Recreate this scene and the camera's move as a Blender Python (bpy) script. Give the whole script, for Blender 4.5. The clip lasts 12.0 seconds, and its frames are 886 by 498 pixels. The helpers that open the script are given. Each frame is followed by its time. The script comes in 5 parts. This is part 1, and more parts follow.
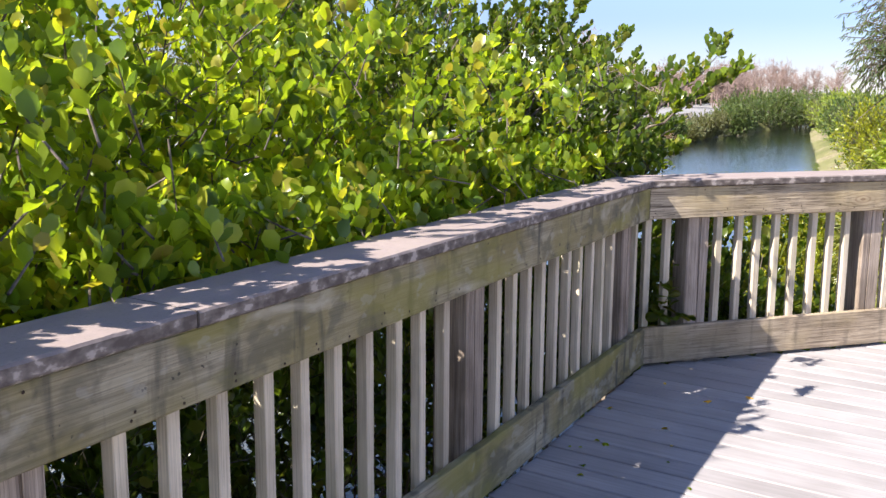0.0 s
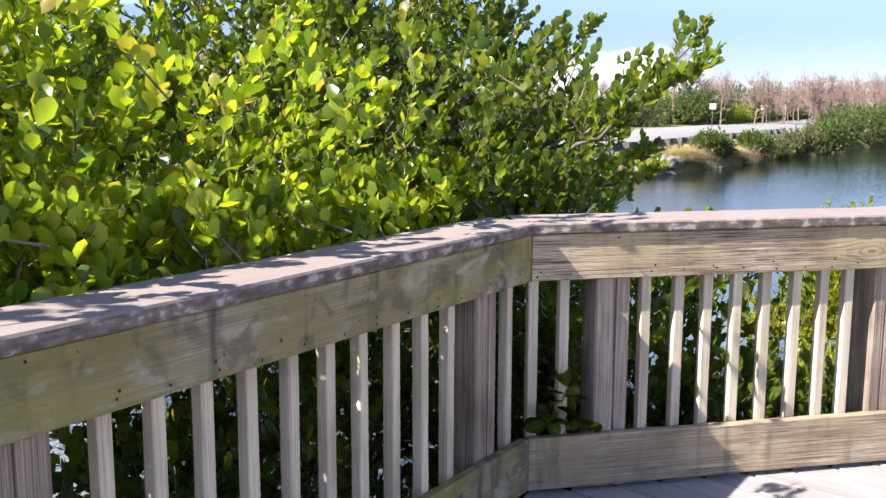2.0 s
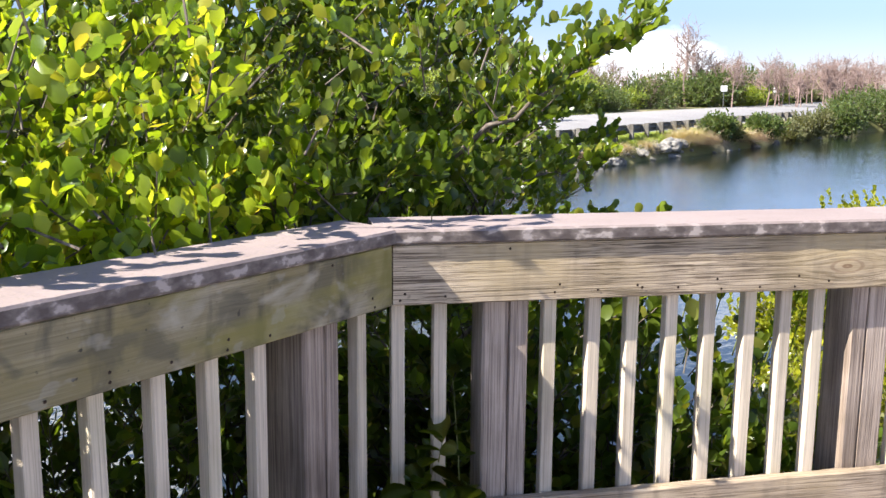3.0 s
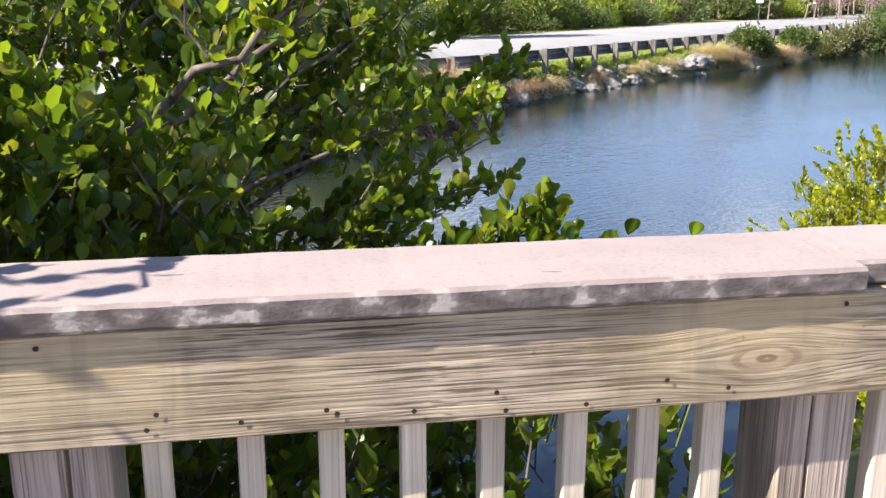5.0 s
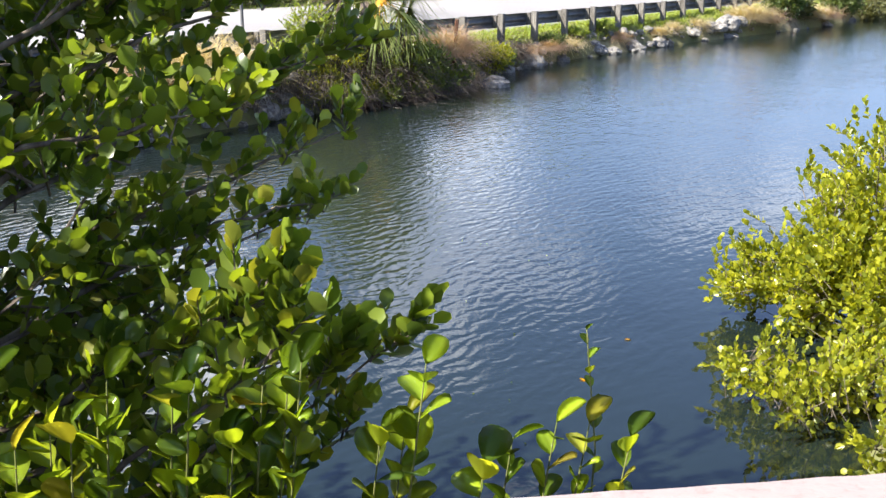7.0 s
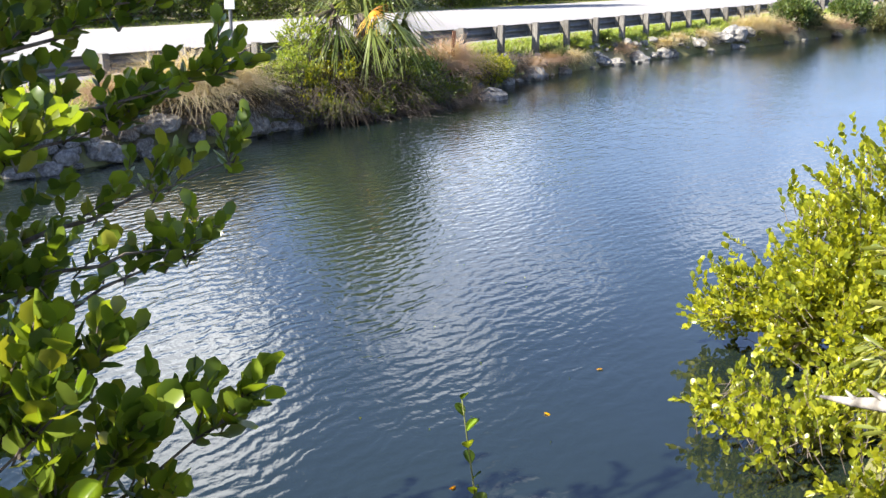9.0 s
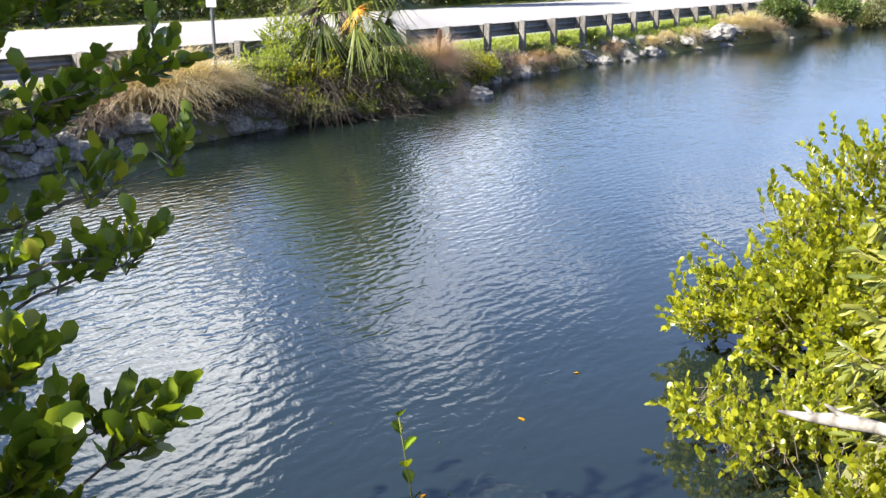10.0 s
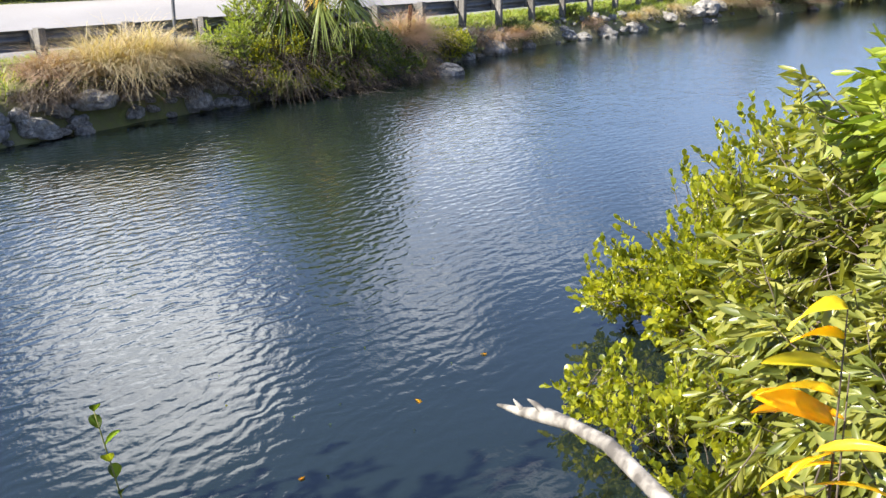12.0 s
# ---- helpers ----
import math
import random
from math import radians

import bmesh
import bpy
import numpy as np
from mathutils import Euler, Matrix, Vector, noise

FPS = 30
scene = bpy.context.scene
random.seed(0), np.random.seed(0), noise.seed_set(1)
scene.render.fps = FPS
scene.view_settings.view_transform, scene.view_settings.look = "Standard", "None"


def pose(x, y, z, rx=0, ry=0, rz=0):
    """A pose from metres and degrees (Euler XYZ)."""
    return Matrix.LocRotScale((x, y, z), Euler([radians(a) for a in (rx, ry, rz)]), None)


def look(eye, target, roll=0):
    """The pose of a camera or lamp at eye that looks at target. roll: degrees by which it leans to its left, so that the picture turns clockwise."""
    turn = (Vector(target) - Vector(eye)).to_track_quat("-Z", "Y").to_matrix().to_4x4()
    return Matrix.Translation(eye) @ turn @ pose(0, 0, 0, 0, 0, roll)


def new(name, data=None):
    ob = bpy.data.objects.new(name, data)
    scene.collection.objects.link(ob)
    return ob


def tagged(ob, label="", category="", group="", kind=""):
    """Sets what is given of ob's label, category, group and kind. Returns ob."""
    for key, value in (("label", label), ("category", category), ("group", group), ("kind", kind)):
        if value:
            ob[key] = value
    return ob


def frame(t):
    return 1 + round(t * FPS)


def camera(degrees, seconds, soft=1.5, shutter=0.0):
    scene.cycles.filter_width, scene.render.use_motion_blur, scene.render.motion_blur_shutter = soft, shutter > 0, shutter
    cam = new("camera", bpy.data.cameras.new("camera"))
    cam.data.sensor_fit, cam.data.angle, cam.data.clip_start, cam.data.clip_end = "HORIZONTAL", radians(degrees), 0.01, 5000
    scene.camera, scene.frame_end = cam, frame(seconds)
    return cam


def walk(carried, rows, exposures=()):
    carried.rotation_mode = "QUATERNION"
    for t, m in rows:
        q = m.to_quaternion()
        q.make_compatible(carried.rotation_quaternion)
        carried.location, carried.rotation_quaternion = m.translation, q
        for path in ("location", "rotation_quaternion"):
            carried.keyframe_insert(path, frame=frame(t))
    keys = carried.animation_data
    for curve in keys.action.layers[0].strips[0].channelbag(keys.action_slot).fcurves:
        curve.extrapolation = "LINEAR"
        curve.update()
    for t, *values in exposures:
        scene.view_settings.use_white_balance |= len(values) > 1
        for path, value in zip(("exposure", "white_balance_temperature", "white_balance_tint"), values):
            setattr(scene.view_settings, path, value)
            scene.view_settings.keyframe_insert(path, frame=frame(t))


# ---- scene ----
cam = camera(49.8, 12.0)
PATH = [
    (0, (-2.598, -4.399, 1.526), (-1.986, -2.525, 1.189), 0.4),
    (0.5, (-2.181, -4.157, 1.507), (-1.628, -2.262, 1.182), 0.2),
    (1, (-1.709, -3.979, 1.519), (-1.245, -2.06, 1.2), 0.0),
    (1.5, (-1.389, -3.565, 1.482), (-0.932, -1.642, 1.175), 0.3),
    (2, (-1.047, -3.201, 1.471), (-0.622, -1.27, 1.166), 0.2),
    (2.5, (-0.675, -2.886, 1.446), (-0.275, -0.952, 1.132), 0.4),
    (2.7, (-0.565, -2.728, 1.435), (-0.161, -0.796, 1.111), 0.4),
    (4.3, (0.314, -1.664, 1.437), (0.661, 0.254, 0.987), 0.3),
    (4.5, (0.396, -1.553, 1.437), (0.738, 0.361, 0.97), 0.1),
    (5, (0.636, -1.258, 1.439), (0.965, 0.647, 0.926), 0.1),
    (5.5, (0.847, -0.998, 1.425), (1.159, 0.9, 0.877), -0.1),
    (6, (1.054, -0.749, 1.438), (1.348, 1.144, 0.862), 0.1),
    (6.5, (1.307, -0.519, 1.422), (1.58, 1.373, 0.834), 0.2),
    (7, (1.46, -0.331, 1.398), (1.713, 1.562, 0.807), 0.3),
    (7.5, (1.565, -0.171, 1.39), (1.798, 1.726, 0.801), 0.2),
    (9.5, (1.922, -0.008, 1.411), (2.147, 1.896, 0.841), 0.1),
    (10, (1.983, 0.048, 1.398), (2.225, 1.948, 0.823), 0.1),
    (10.5, (2.103, 0.037, 1.401), (2.36, 1.932, 0.815), 0.1),
    (11, (2.278, 0.003, 1.403), (2.539, 1.893, 0.805), 0.1),
    (11.5, (2.433, 0.023, 1.411), (2.688, 1.91, 0.798), 0.2),
    (12, (2.61, 0.012, 1.422), (2.849, 1.897, 0.799), 0.2),
]
walk(cam, [(t, look(eye, target, roll)) for t, eye, target, roll in PATH],
     [(0, 1.42), (2.5, 1.5), (4.5, 1.52), (6, 1.54), (7.5, 1.74), (9.5, 1.76), (10.5, 1.68), (11.5, 1.55), (12, 1.5)])

# ---------------- light ----------------
SUN = Vector((-0.97, -0.235, 0.84)).normalized()   # towards the sun
world = bpy.data.worlds.new("world")
scene.world = world
world.use_nodes = True
wn, wl = world.node_tree.nodes, world.node_tree.links
sky = wn.new("ShaderNodeTexSky")
sky.sky_type = "NISHITA"
sky.sun_disc = False
sky.sun_elevation = math.asin(SUN.z)
sky.sun_rotation = math.atan2(SUN.x, SUN.y)
sky.air_density, sky.dust_density, sky.ozone_density = 1.0, 0.0, 2.4
w_co = wn.new("ShaderNodeTexCoord")
w_map = wn.new("ShaderNodeMapping")
w_map.inputs["Scale"].default_value = (1.0, 1.0, 2.6)
w_map.inputs["Location"].default_value = (3.1, 1.7, 0.4)
w_noise = wn.new("ShaderNodeTexNoise")
w_noise.inputs["Scale"].default_value, w_noise.inputs["Detail"].default_value = 3.6, 7.0
w_ramp = wn.new("ShaderNodeValToRGB")
w_ramp.color_ramp.elements[0].position, w_ramp.color_ramp.elements[1].position = 0.615, 0.9
w_mix = wn.new("ShaderNodeMixRGB")
w_mix.inputs[2].default_value = (16.5, 16.8, 17.3, 1)
wl.new(w_co.outputs["Generated"], w_map.inputs[0])
wl.new(w_map.outputs[0], w_noise.inputs["Vector"])
w_sep = wn.new("ShaderNodeSeparateXYZ")
w_high = wn.new("ShaderNodeMapRange")
w_high.inputs["From Min"].default_value, w_high.inputs["From Max"].default_value = 0.3, 0.75
w_high.inputs["To Min"].default_value, w_high.inputs["To Max"].default_value = 0.035, 0.02
w_add = wn.new("ShaderNodeMath")
wl.new(w_co.outputs["Generated"], w_sep.inputs[0])
wl.new(w_sep.outputs["Z"], w_high.inputs["Value"])
wl.new(w_noise.outputs["Fac"], w_add.inputs[0])
wl.new(w_high.outputs["Result"], w_add.inputs[1])
w_dot = wn.new("ShaderNodeVectorMath")          # the tall cloud that the water mirrors
w_dot.operation = "DOT_PRODUCT"
w_dot.inputs[1].default_value = Vector((-0.19, 0.89, 0.405)).normalized()
w_bank = wn.new("ShaderNodeMapRange")
w_bank.interpolation_type = "SMOOTHSTEP"
w_bank.inputs["From Min"].default_value, w_bank.inputs["From Max"].default_value = 0.986, 0.999
w_bank.inputs["To Min"].default_value, w_bank.inputs["To Max"].default_value = 0.0, 0.4
w_add2 = wn.new("ShaderNodeMath")
wl.new(w_co.outputs["Generated"], w_dot.inputs[0])
wl.new(w_dot.outputs["Value"], w_bank.inputs["Value"])
wl.new(w_add.outputs[0], w_add2.inputs[0])
wl.new(w_bank.outputs["Result"], w_add2.inputs[1])
w_dot2 = wn.new("ShaderNodeVectorMath")         # and a smaller one beside it, lower down
w_dot2.operation = "DOT_PRODUCT"
w_dot2.inputs[1].default_value = Vector((0.11, 0.96, 0.2)).normalized()
w_bank2 = wn.new("ShaderNodeMapRange")
w_bank2.interpolation_type = "SMOOTHSTEP"
w_bank2.inputs["From Min"].default_value, w_bank2.inputs["From Max"].default_value = 0.988, 0.999
w_bank2.inputs["To Min"].default_value, w_bank2.inputs["To Max"].default_value = 0.0, 0.2
w_add3 = wn.new("ShaderNodeMath")
wl.new(w_co.outputs["Generated"], w_dot2.inputs[0])
wl.new(w_dot2.outputs["Value"], w_bank2.inputs["Value"])
wl.new(w_add2.outputs[0], w_add3.inputs[0])
wl.new(w_bank2.outputs["Result"], w_add3.inputs[1])
wl.new(w_add3.outputs[0], w_ramp.inputs[0])
wl.new(w_ramp.outputs["Color"], w_mix.inputs[0])
w_tint = wn.new("ShaderNodeMixRGB")
w_tint.blend_type = "MULTIPLY"
w_tint.inputs[0].default_value = 1.0
w_tint.inputs[2].default_value = (1.0, 0.92, 1.04, 1)
wl.new(sky.outputs[0], w_tint.inputs[1])
w_haze = wn.new("ShaderNodeMapRange")           # the sky dims to a clear blue low over the horizon
w_haze.interpolation_type = "SMOOTHSTEP"
w_haze.inputs["From Min"].default_value, w_haze.inputs["From Max"].default_value = 0.06, 0.17
w_haze.inputs["To Min"].default_value, w_haze.inputs["To Max"].default_value = 0.0, 1.0
wl.new(w_sep.outputs["Z"], w_haze.inputs["Value"])
w_dim = wn.new("ShaderNodeMixRGB")
w_dim.blend_type = "MULTIPLY"
w_dim.inputs[0].default_value = 1.0
wl.new(w_tint.outputs[0], w_dim.inputs[1])
w_low = wn.new("ShaderNodeMixRGB")
w_low.inputs[1].default_value, w_low.inputs[2].default_value = (0.45, 0.53, 0.7, 1), (1, 1, 1, 1)
wl.new(w_haze.outputs["Result"], w_low.inputs[0])
wl.new(w_low.outputs[0], w_dim.inputs[2])
wl.new(w_dim.outputs[0], w_mix.inputs[1])
w_bg = wn["Background"]
w_bg.inputs["Strength"].default_value = 0.083
wl.new(w_mix.outputs[0], w_bg.inputs["Color"])
sun = new("sun", bpy.data.lights.new("sun", "SUN"))
sun.data.energy, sun.data.angle, sun.data.color = 5.0, radians(0.5), (1.0, 0.95, 0.86)
sun.matrix_world = look((0, 0, 40), Vector((0, 0, 40)) - SUN)


# ---------------- materials ----------------
def material(name, rough=0.7, spec=0.5, metal=0.0):
    m = bpy.data.materials.new(name)
    m.use_nodes = True
    b = m.node_tree.nodes["Principled BSDF"]
    b.inputs["Roughness"].default_value, b.inputs["Metallic"].default_value = rough, metal
    b.inputs["Specular IOR Level"].default_value = spec
    return m, m.node_tree.nodes, m.node_tree.links, b


def ramp(nodes, links, fac, stops):
    r = nodes.new("ShaderNodeValToRGB")
    while len(r.color_ramp.elements) < len(stops):
        r.color_ramp.elements.new(0.5)
    for e, (p, c) in zip(r.color_ramp.elements, stops):
        e.position, e.color = p, (*c, 1)
    links.new(fac, r.inputs[0])
    return r.outputs[0]


def tex(nodes, links, scale, detail=4.0, stretch=(1, 1, 1), space="Object", shift=None, distort=0.0, vector=None):
    co = nodes.new("ShaderNodeTexCoord")
    mp = nodes.new("ShaderNodeMapping")
    mp.inputs["Scale"].default_value = stretch
    links.new(co.outputs[space] if vector is None else vector, mp.inputs[0])
    if shift is not None:
        links.new(shift, mp.inputs["Location"])
    n = nodes.new("ShaderNodeTexNoise")
    n.inputs["Scale"].default_value, n.inputs["Detail"].default_value = scale, detail
    n.inputs["Distortion"].default_value = distort
    links.new(mp.outputs[0], n.inputs["Vector"])
    return n.outputs["Fac"]


def mixed(nodes, links, fac, a, b, mode="MIX"):
    m = nodes.new("ShaderNodeMixRGB")
    m.blend_type = mode
    for k, v in ((0, fac), (1, a), (2, b)):
        if isinstance(v, (int, float)):
            m.inputs[k].default_value = v
        elif isinstance(v, tuple):
            m.inputs[k].default_value = (*v, 1)
        else:
            links.new(v, m.inputs[k])
    return m.outputs[0]


def bump(nodes, links, bsdf, height, strength=0.4, distance=0.004, before=None):
    b = nodes.new("ShaderNodeBump")
    b.inputs["Strength"].default_value, b.inputs["Distance"].default_value = strength, distance
    links.new(height, b.inputs["Height"])
    if before is not None:
        links.new(before, b.inputs["Normal"])
    links.new(b.outputs[0], bsdf.inputs["Normal"])
    return b.outputs[0]


def wood(name, dark, light, stain=None, stain_at=0.55, lichen=0.0, grain=1.0, streak=1.0, tone_by=1.0, drip=0.0, knot=None):
    """Weathered timber, its grain along the piece's own x axis."""
    m, n, l, b = material(name, 0.85, 0.25)
    info = n.new("ShaderNodeObjectInfo")
    sh = n.new("ShaderNodeMath")
    sh.operation = "MULTIPLY"
    sh.inputs[1].default_value = 37.0
    l.new(info.outputs["Random"], sh.inputs[0])
    shift = sh.outputs[0]
    flow = None
    if knot:        # the grain parts and runs round a knot
        co = n.new("ShaderNodeTexCoord")
        sub = n.new("ShaderNodeVectorMath")
        sub.operation = "SUBTRACT"
        sub.inputs[1].default_value = (knot[0], 0, knot[1])
        l.new(co.outputs["Object"], sub.inputs[0])
        sc = n.new("ShaderNodeVectorMath")
        sc.operation = "MULTIPLY"
        sc.inputs[1].default_value = (9.0, 0, 24.0)
        l.new(sub.outputs[0], sc.inputs[0])
        dist = n.new("ShaderNodeVectorMath")
        dist.operation = "LENGTH"
        l.new(sc.outputs[0], dist.inputs[0])
        near = n.new("ShaderNodeMapRange")
        near.interpolation_type = "SMOOTHSTEP"
        near.inputs["From Min"].default_value, near.inputs["From Max"].default_value = 0.0, 2.0
        near.inputs["To Min"].default_value, near.inputs["To Max"].default_value = 0.15, 1.0
        l.new(dist.outputs["Value"], near.inputs["Value"])
        one = n.new("ShaderNodeCombineXYZ")
        one.inputs[0].default_value = one.inputs[1].default_value = 1.0
        l.new(near.outputs["Result"], one.inputs[2])
        warp = n.new("ShaderNodeVectorMath")
        warp.operation = "MULTIPLY"
        l.new(sub.outputs[0], warp.inputs[0])
        l.new(one.outputs[0], warp.inputs[1])
        flow = warp.outputs[0]
    fine = tex(n, l, 6.0, 6.0, (0.55, 40, 40), shift=shift, distort=0.6, vector=flow)
    rings = tex(n, l, 2.2, 4.0, (0.4, 22, 22), shift=shift, distort=1.5, vector=flow)
    both = mixed(n, l, 0.35, fine, rings)
    col = ramp(n, l, rings, [(0.36, tuple(0.45 * p + 0.55 * q for p, q in zip(dark, light))), (0.6, light)])
    hair = tex(n, l, 9.0, 5.0, (0.35, 34, 34), shift=shift, distort=0.5, vector=flow)
    col = mixed(n, l, ramp(n, l, fine, [(0.38, (0.9 * streak,) * 3), (0.5, (0, 0, 0))]), col, dark)
    col = mixed(n, l, ramp(n, l, hair, [(0.36, (0.8 * streak,) * 3), (0.46, (0, 0, 0))]), col, tuple(0.5 * p for p in dark))
    blotch = tex(n, l, 5.0, 5.0, (0.6, 1, 1), shift=shift)
    col = mixed(n, l, ramp(n, l, blotch, [(0.42, (0.0, 0.0, 0.0)), (0.66, (0.85 * tone_by,) * 3)]), col, (0.5, 0.48, 0.45), "MULTIPLY")
    if stain:
        patch = tex(n, l, 3.2, 5.0, (0.8, 1.2, 1.2), shift=shift)
        col = mixed(n, l, ramp(n, l, patch, [(stain_at - 0.12, (0, 0, 0)), (stain_at + 0.12, (0.75, 0.75, 0.75))]), col, stain)
    if knot:        # the knot's own brown rings
        wave = n.new("ShaderNodeMath")
        wave.operation = "SINE"
        turns = n.new("ShaderNodeMath")
        turns.operation = "MULTIPLY"
        turns.inputs[1].default_value = 17.0
        l.new(dist.outputs["Value"], turns.inputs[0])
        l.new(turns.outputs[0], wave.inputs[0])
        heart = n.new("ShaderNodeMapRange")
        heart.inputs["From Min"].default_value, heart.inputs["From Max"].default_value = 0.15, 0.95
        heart.inputs["To Min"].default_value, heart.inputs["To Max"].default_value = 0.8, 0.0
        l.new(dist.outputs["Value"], heart.inputs["Value"])
        rim = mixed(n, l, ramp(n, l, wave.outputs[0], [(0.0, (0.15, 0.15, 0.15)), (0.8, (1, 1, 1))]), (0, 0, 0), heart.outputs["Result"])
        col = mixed(n, l, rim, col, (0.17, 0.1, 0.06))
    if drip:        # dark stains run down from the cap
        runs = tex(n, l, 5.0, 5.0, (2.6, 1, 0.45), shift=shift, distort=0.4)
        specks = tex(n, l, 38.0, 3.0, shift=shift)
        col = mixed(n, l, ramp(n, l, runs, [(0.54, (0, 0, 0)), (0.68, (drip,) * 3)]), col, (0.085, 0.075, 0.06))
        col = mixed(n, l, ramp(n, l, specks, [(0.71, (0, 0, 0)), (0.75, (drip,) * 3)]), col, (0.05, 0.045, 0.04))
    if lichen:      # algae, grey bloom and dark mould in patches
        mould = tex(n, l, 11.0, 6.0, (0.7, 1, 1), shift=shift, distort=0.8)
        col = mixed(n, l, ramp(n, l, mould, [(0.5, (0, 0, 0)), (0.6, (0.55, 0.55, 0.55))]), col, (0.11, 0.1, 0.075))
        bloom = tex(n, l, 6.5, 5.0, (0.6, 1, 1.3), shift=shift, distort=0.5)
        col = mixed(n, l, ramp(n, l, bloom, [(0.3, (0.75, 0.75, 0.75)), (0.42, (0, 0, 0))]), col, (0.5, 0.45, 0.36))
        algae = tex(n, l, 4.2, 6.0, (0.5, 1, 1.5), shift=shift)
        col = mixed(n, l, ramp(n, l, algae, [(0.5, (0, 0, 0)), (0.62, (0.7, 0.7, 0.7))]), col, (0.27, 0.24, 0.07))
        spots = tex(n, l, 16.0, 3.0, (0.6, 1, 1), shift=shift)
        col = mixed(n, l, ramp(n, l, spots, [(0.60, (0, 0, 0)), (0.64, (lichen, lichen, lichen))]), col, (0.42, 0.40, 0.36))
    tone = mixed(n, l, info.outputs["Random"], tuple(1 - tone_by * q for q in (0.18, 0.2, 0.22)), tuple(1 + tone_by * q for q in (0.12, 0.1, 0.06)))
    col = mixed(n, l, 1.0, col, tone, "MULTIPLY")
    l.new(col, b.inputs["Base Color"])
    bump(n, l, b, both, 0.75 * grain, 0.004)
    return m


WOOD_FASCIA = wood("weathered_algae_board", (0.1, 0.085, 0.06), (0.45, 0.39, 0.285), (0.25, 0.205, 0.08), 0.48, 0.3, streak=0.35, drip=0.9)
WOOD_FRONT = wood("weathered_tan_board", (0.19, 0.14, 0.1), (0.6, 0.485, 0.37), (0.36, 0.28, 0.17), 0.62, streak=0.8, drip=0.45)
WOOD_KNOTTY = wood("weathered_knotty_board", (0.11, 0.08, 0.055), (0.62, 0.505, 0.38), (0.46, 0.36, 0.21), 0.56, streak=1.0, drip=0.35, knot=(1.371, 0.068))
WOOD_POST = wood("weathered_post", (0.15, 0.11, 0.09), (0.52, 0.425, 0.36), streak=0.6)
WOOD_BAL = wood("weathered_baluster", (0.46, 0.375, 0.295), (0.7, 0.6, 0.475), (0.44, 0.4, 0.27), 0.68, 0.0, 0.5, 0.5, 0.7)
WOOD_CAP, n_, l_, b_ = material("pinkish_grey_cap_board", 0.9, 0.2)
f_ = tex(n_, l_, 7.0, 8.0, (0.5, 1.2, 1.2))
f2_ = tex(n_, l_, 190.0, 4.0, (0.6, 1, 1))
f3_ = tex(n_, l_, 34.0, 5.0, (0.6, 1, 1))
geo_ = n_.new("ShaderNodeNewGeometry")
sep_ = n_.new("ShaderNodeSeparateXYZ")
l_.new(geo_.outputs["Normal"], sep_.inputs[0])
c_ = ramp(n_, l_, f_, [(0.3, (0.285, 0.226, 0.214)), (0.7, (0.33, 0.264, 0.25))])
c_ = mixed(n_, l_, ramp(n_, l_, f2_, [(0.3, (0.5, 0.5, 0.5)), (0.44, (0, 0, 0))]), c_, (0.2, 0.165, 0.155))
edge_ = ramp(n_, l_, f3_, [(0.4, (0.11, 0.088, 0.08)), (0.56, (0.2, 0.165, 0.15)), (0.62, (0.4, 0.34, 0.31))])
# side faces get the darker spotted edge colour, picked by their normal
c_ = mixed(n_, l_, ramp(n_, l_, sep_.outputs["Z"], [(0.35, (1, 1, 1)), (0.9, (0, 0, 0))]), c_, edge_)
l_.new(c_, b_.inputs["Base Color"])
bump(n_, l_, b_, mixed(n_, l_, 0.5, f2_, f3_), 0.6, 0.003)
WOOD_DECK = wood("grey_deck_plank", (0.27, 0.245, 0.25), (0.37, 0.34, 0.345), (0.33, 0.305, 0.31), 0.7, 0.0, 0.3, 0.15, 0.4)
WOOD_STAKE = wood("rusty_brown_stake", (0.06, 0.03, 0.02), (0.2, 0.1, 0.06))
WOOD_RAILPOST = wood("grey_guard_post", (0.09, 0.085, 0.08), (0.24, 0.225, 0.205))


def leaf_material(name, shades, clear=0.4, rough=0.32, spec=0.5):
    """Leaves: a shade for each leaf, waxy on top, letting light through."""
    m, n, l, b = material(name, rough, spec)
    geo = n.new("ShaderNodeNewGeometry")
    info = n.new("ShaderNodeObjectInfo")
    add = n.new("ShaderNodeMath")
    add.operation = "ADD"
    l.new(geo.outputs["Random Per Island"], add.inputs[0])
    l.new(info.outputs["Random"], add.inputs[1])
    fr = n.new("ShaderNodeMath")
    fr.operation = "FRACT"
    l.new(add.outputs[0], fr.inputs[0])
    k = len(shades) - 1
    col = ramp(n, l, fr.outputs[0], [(i / k, c) for i, c in enumerate(shades)])
    vein = tex(n, l, 22.0, 3.0)
    col = mixed(n, l, ramp(n, l, vein, [(0.35, (0.0, 0.0, 0.0)), (0.75, (0.4, 0.4, 0.4))]), col, (0.6, 0.62, 0.45), "MULTIPLY")
    l.new(col, b.inputs["Base Color"])
    tr = n.new("ShaderNodeBsdfTranslucent")
    warm = mixed(n, l, 1.0, col, (2.3, 2.15, 0.7), "MULTIPLY")
    l.new(warm, tr.inputs["Color"])
    mx = n.new("ShaderNodeMixShader")
    mx.inputs[0].default_value = clear
    l.new(b.outputs[0], mx.inputs[1])
    l.new(tr.outputs[0], mx.inputs[2])
    l.new(mx.outputs[0], n["Material Output"].inputs["Surface"])
    return m


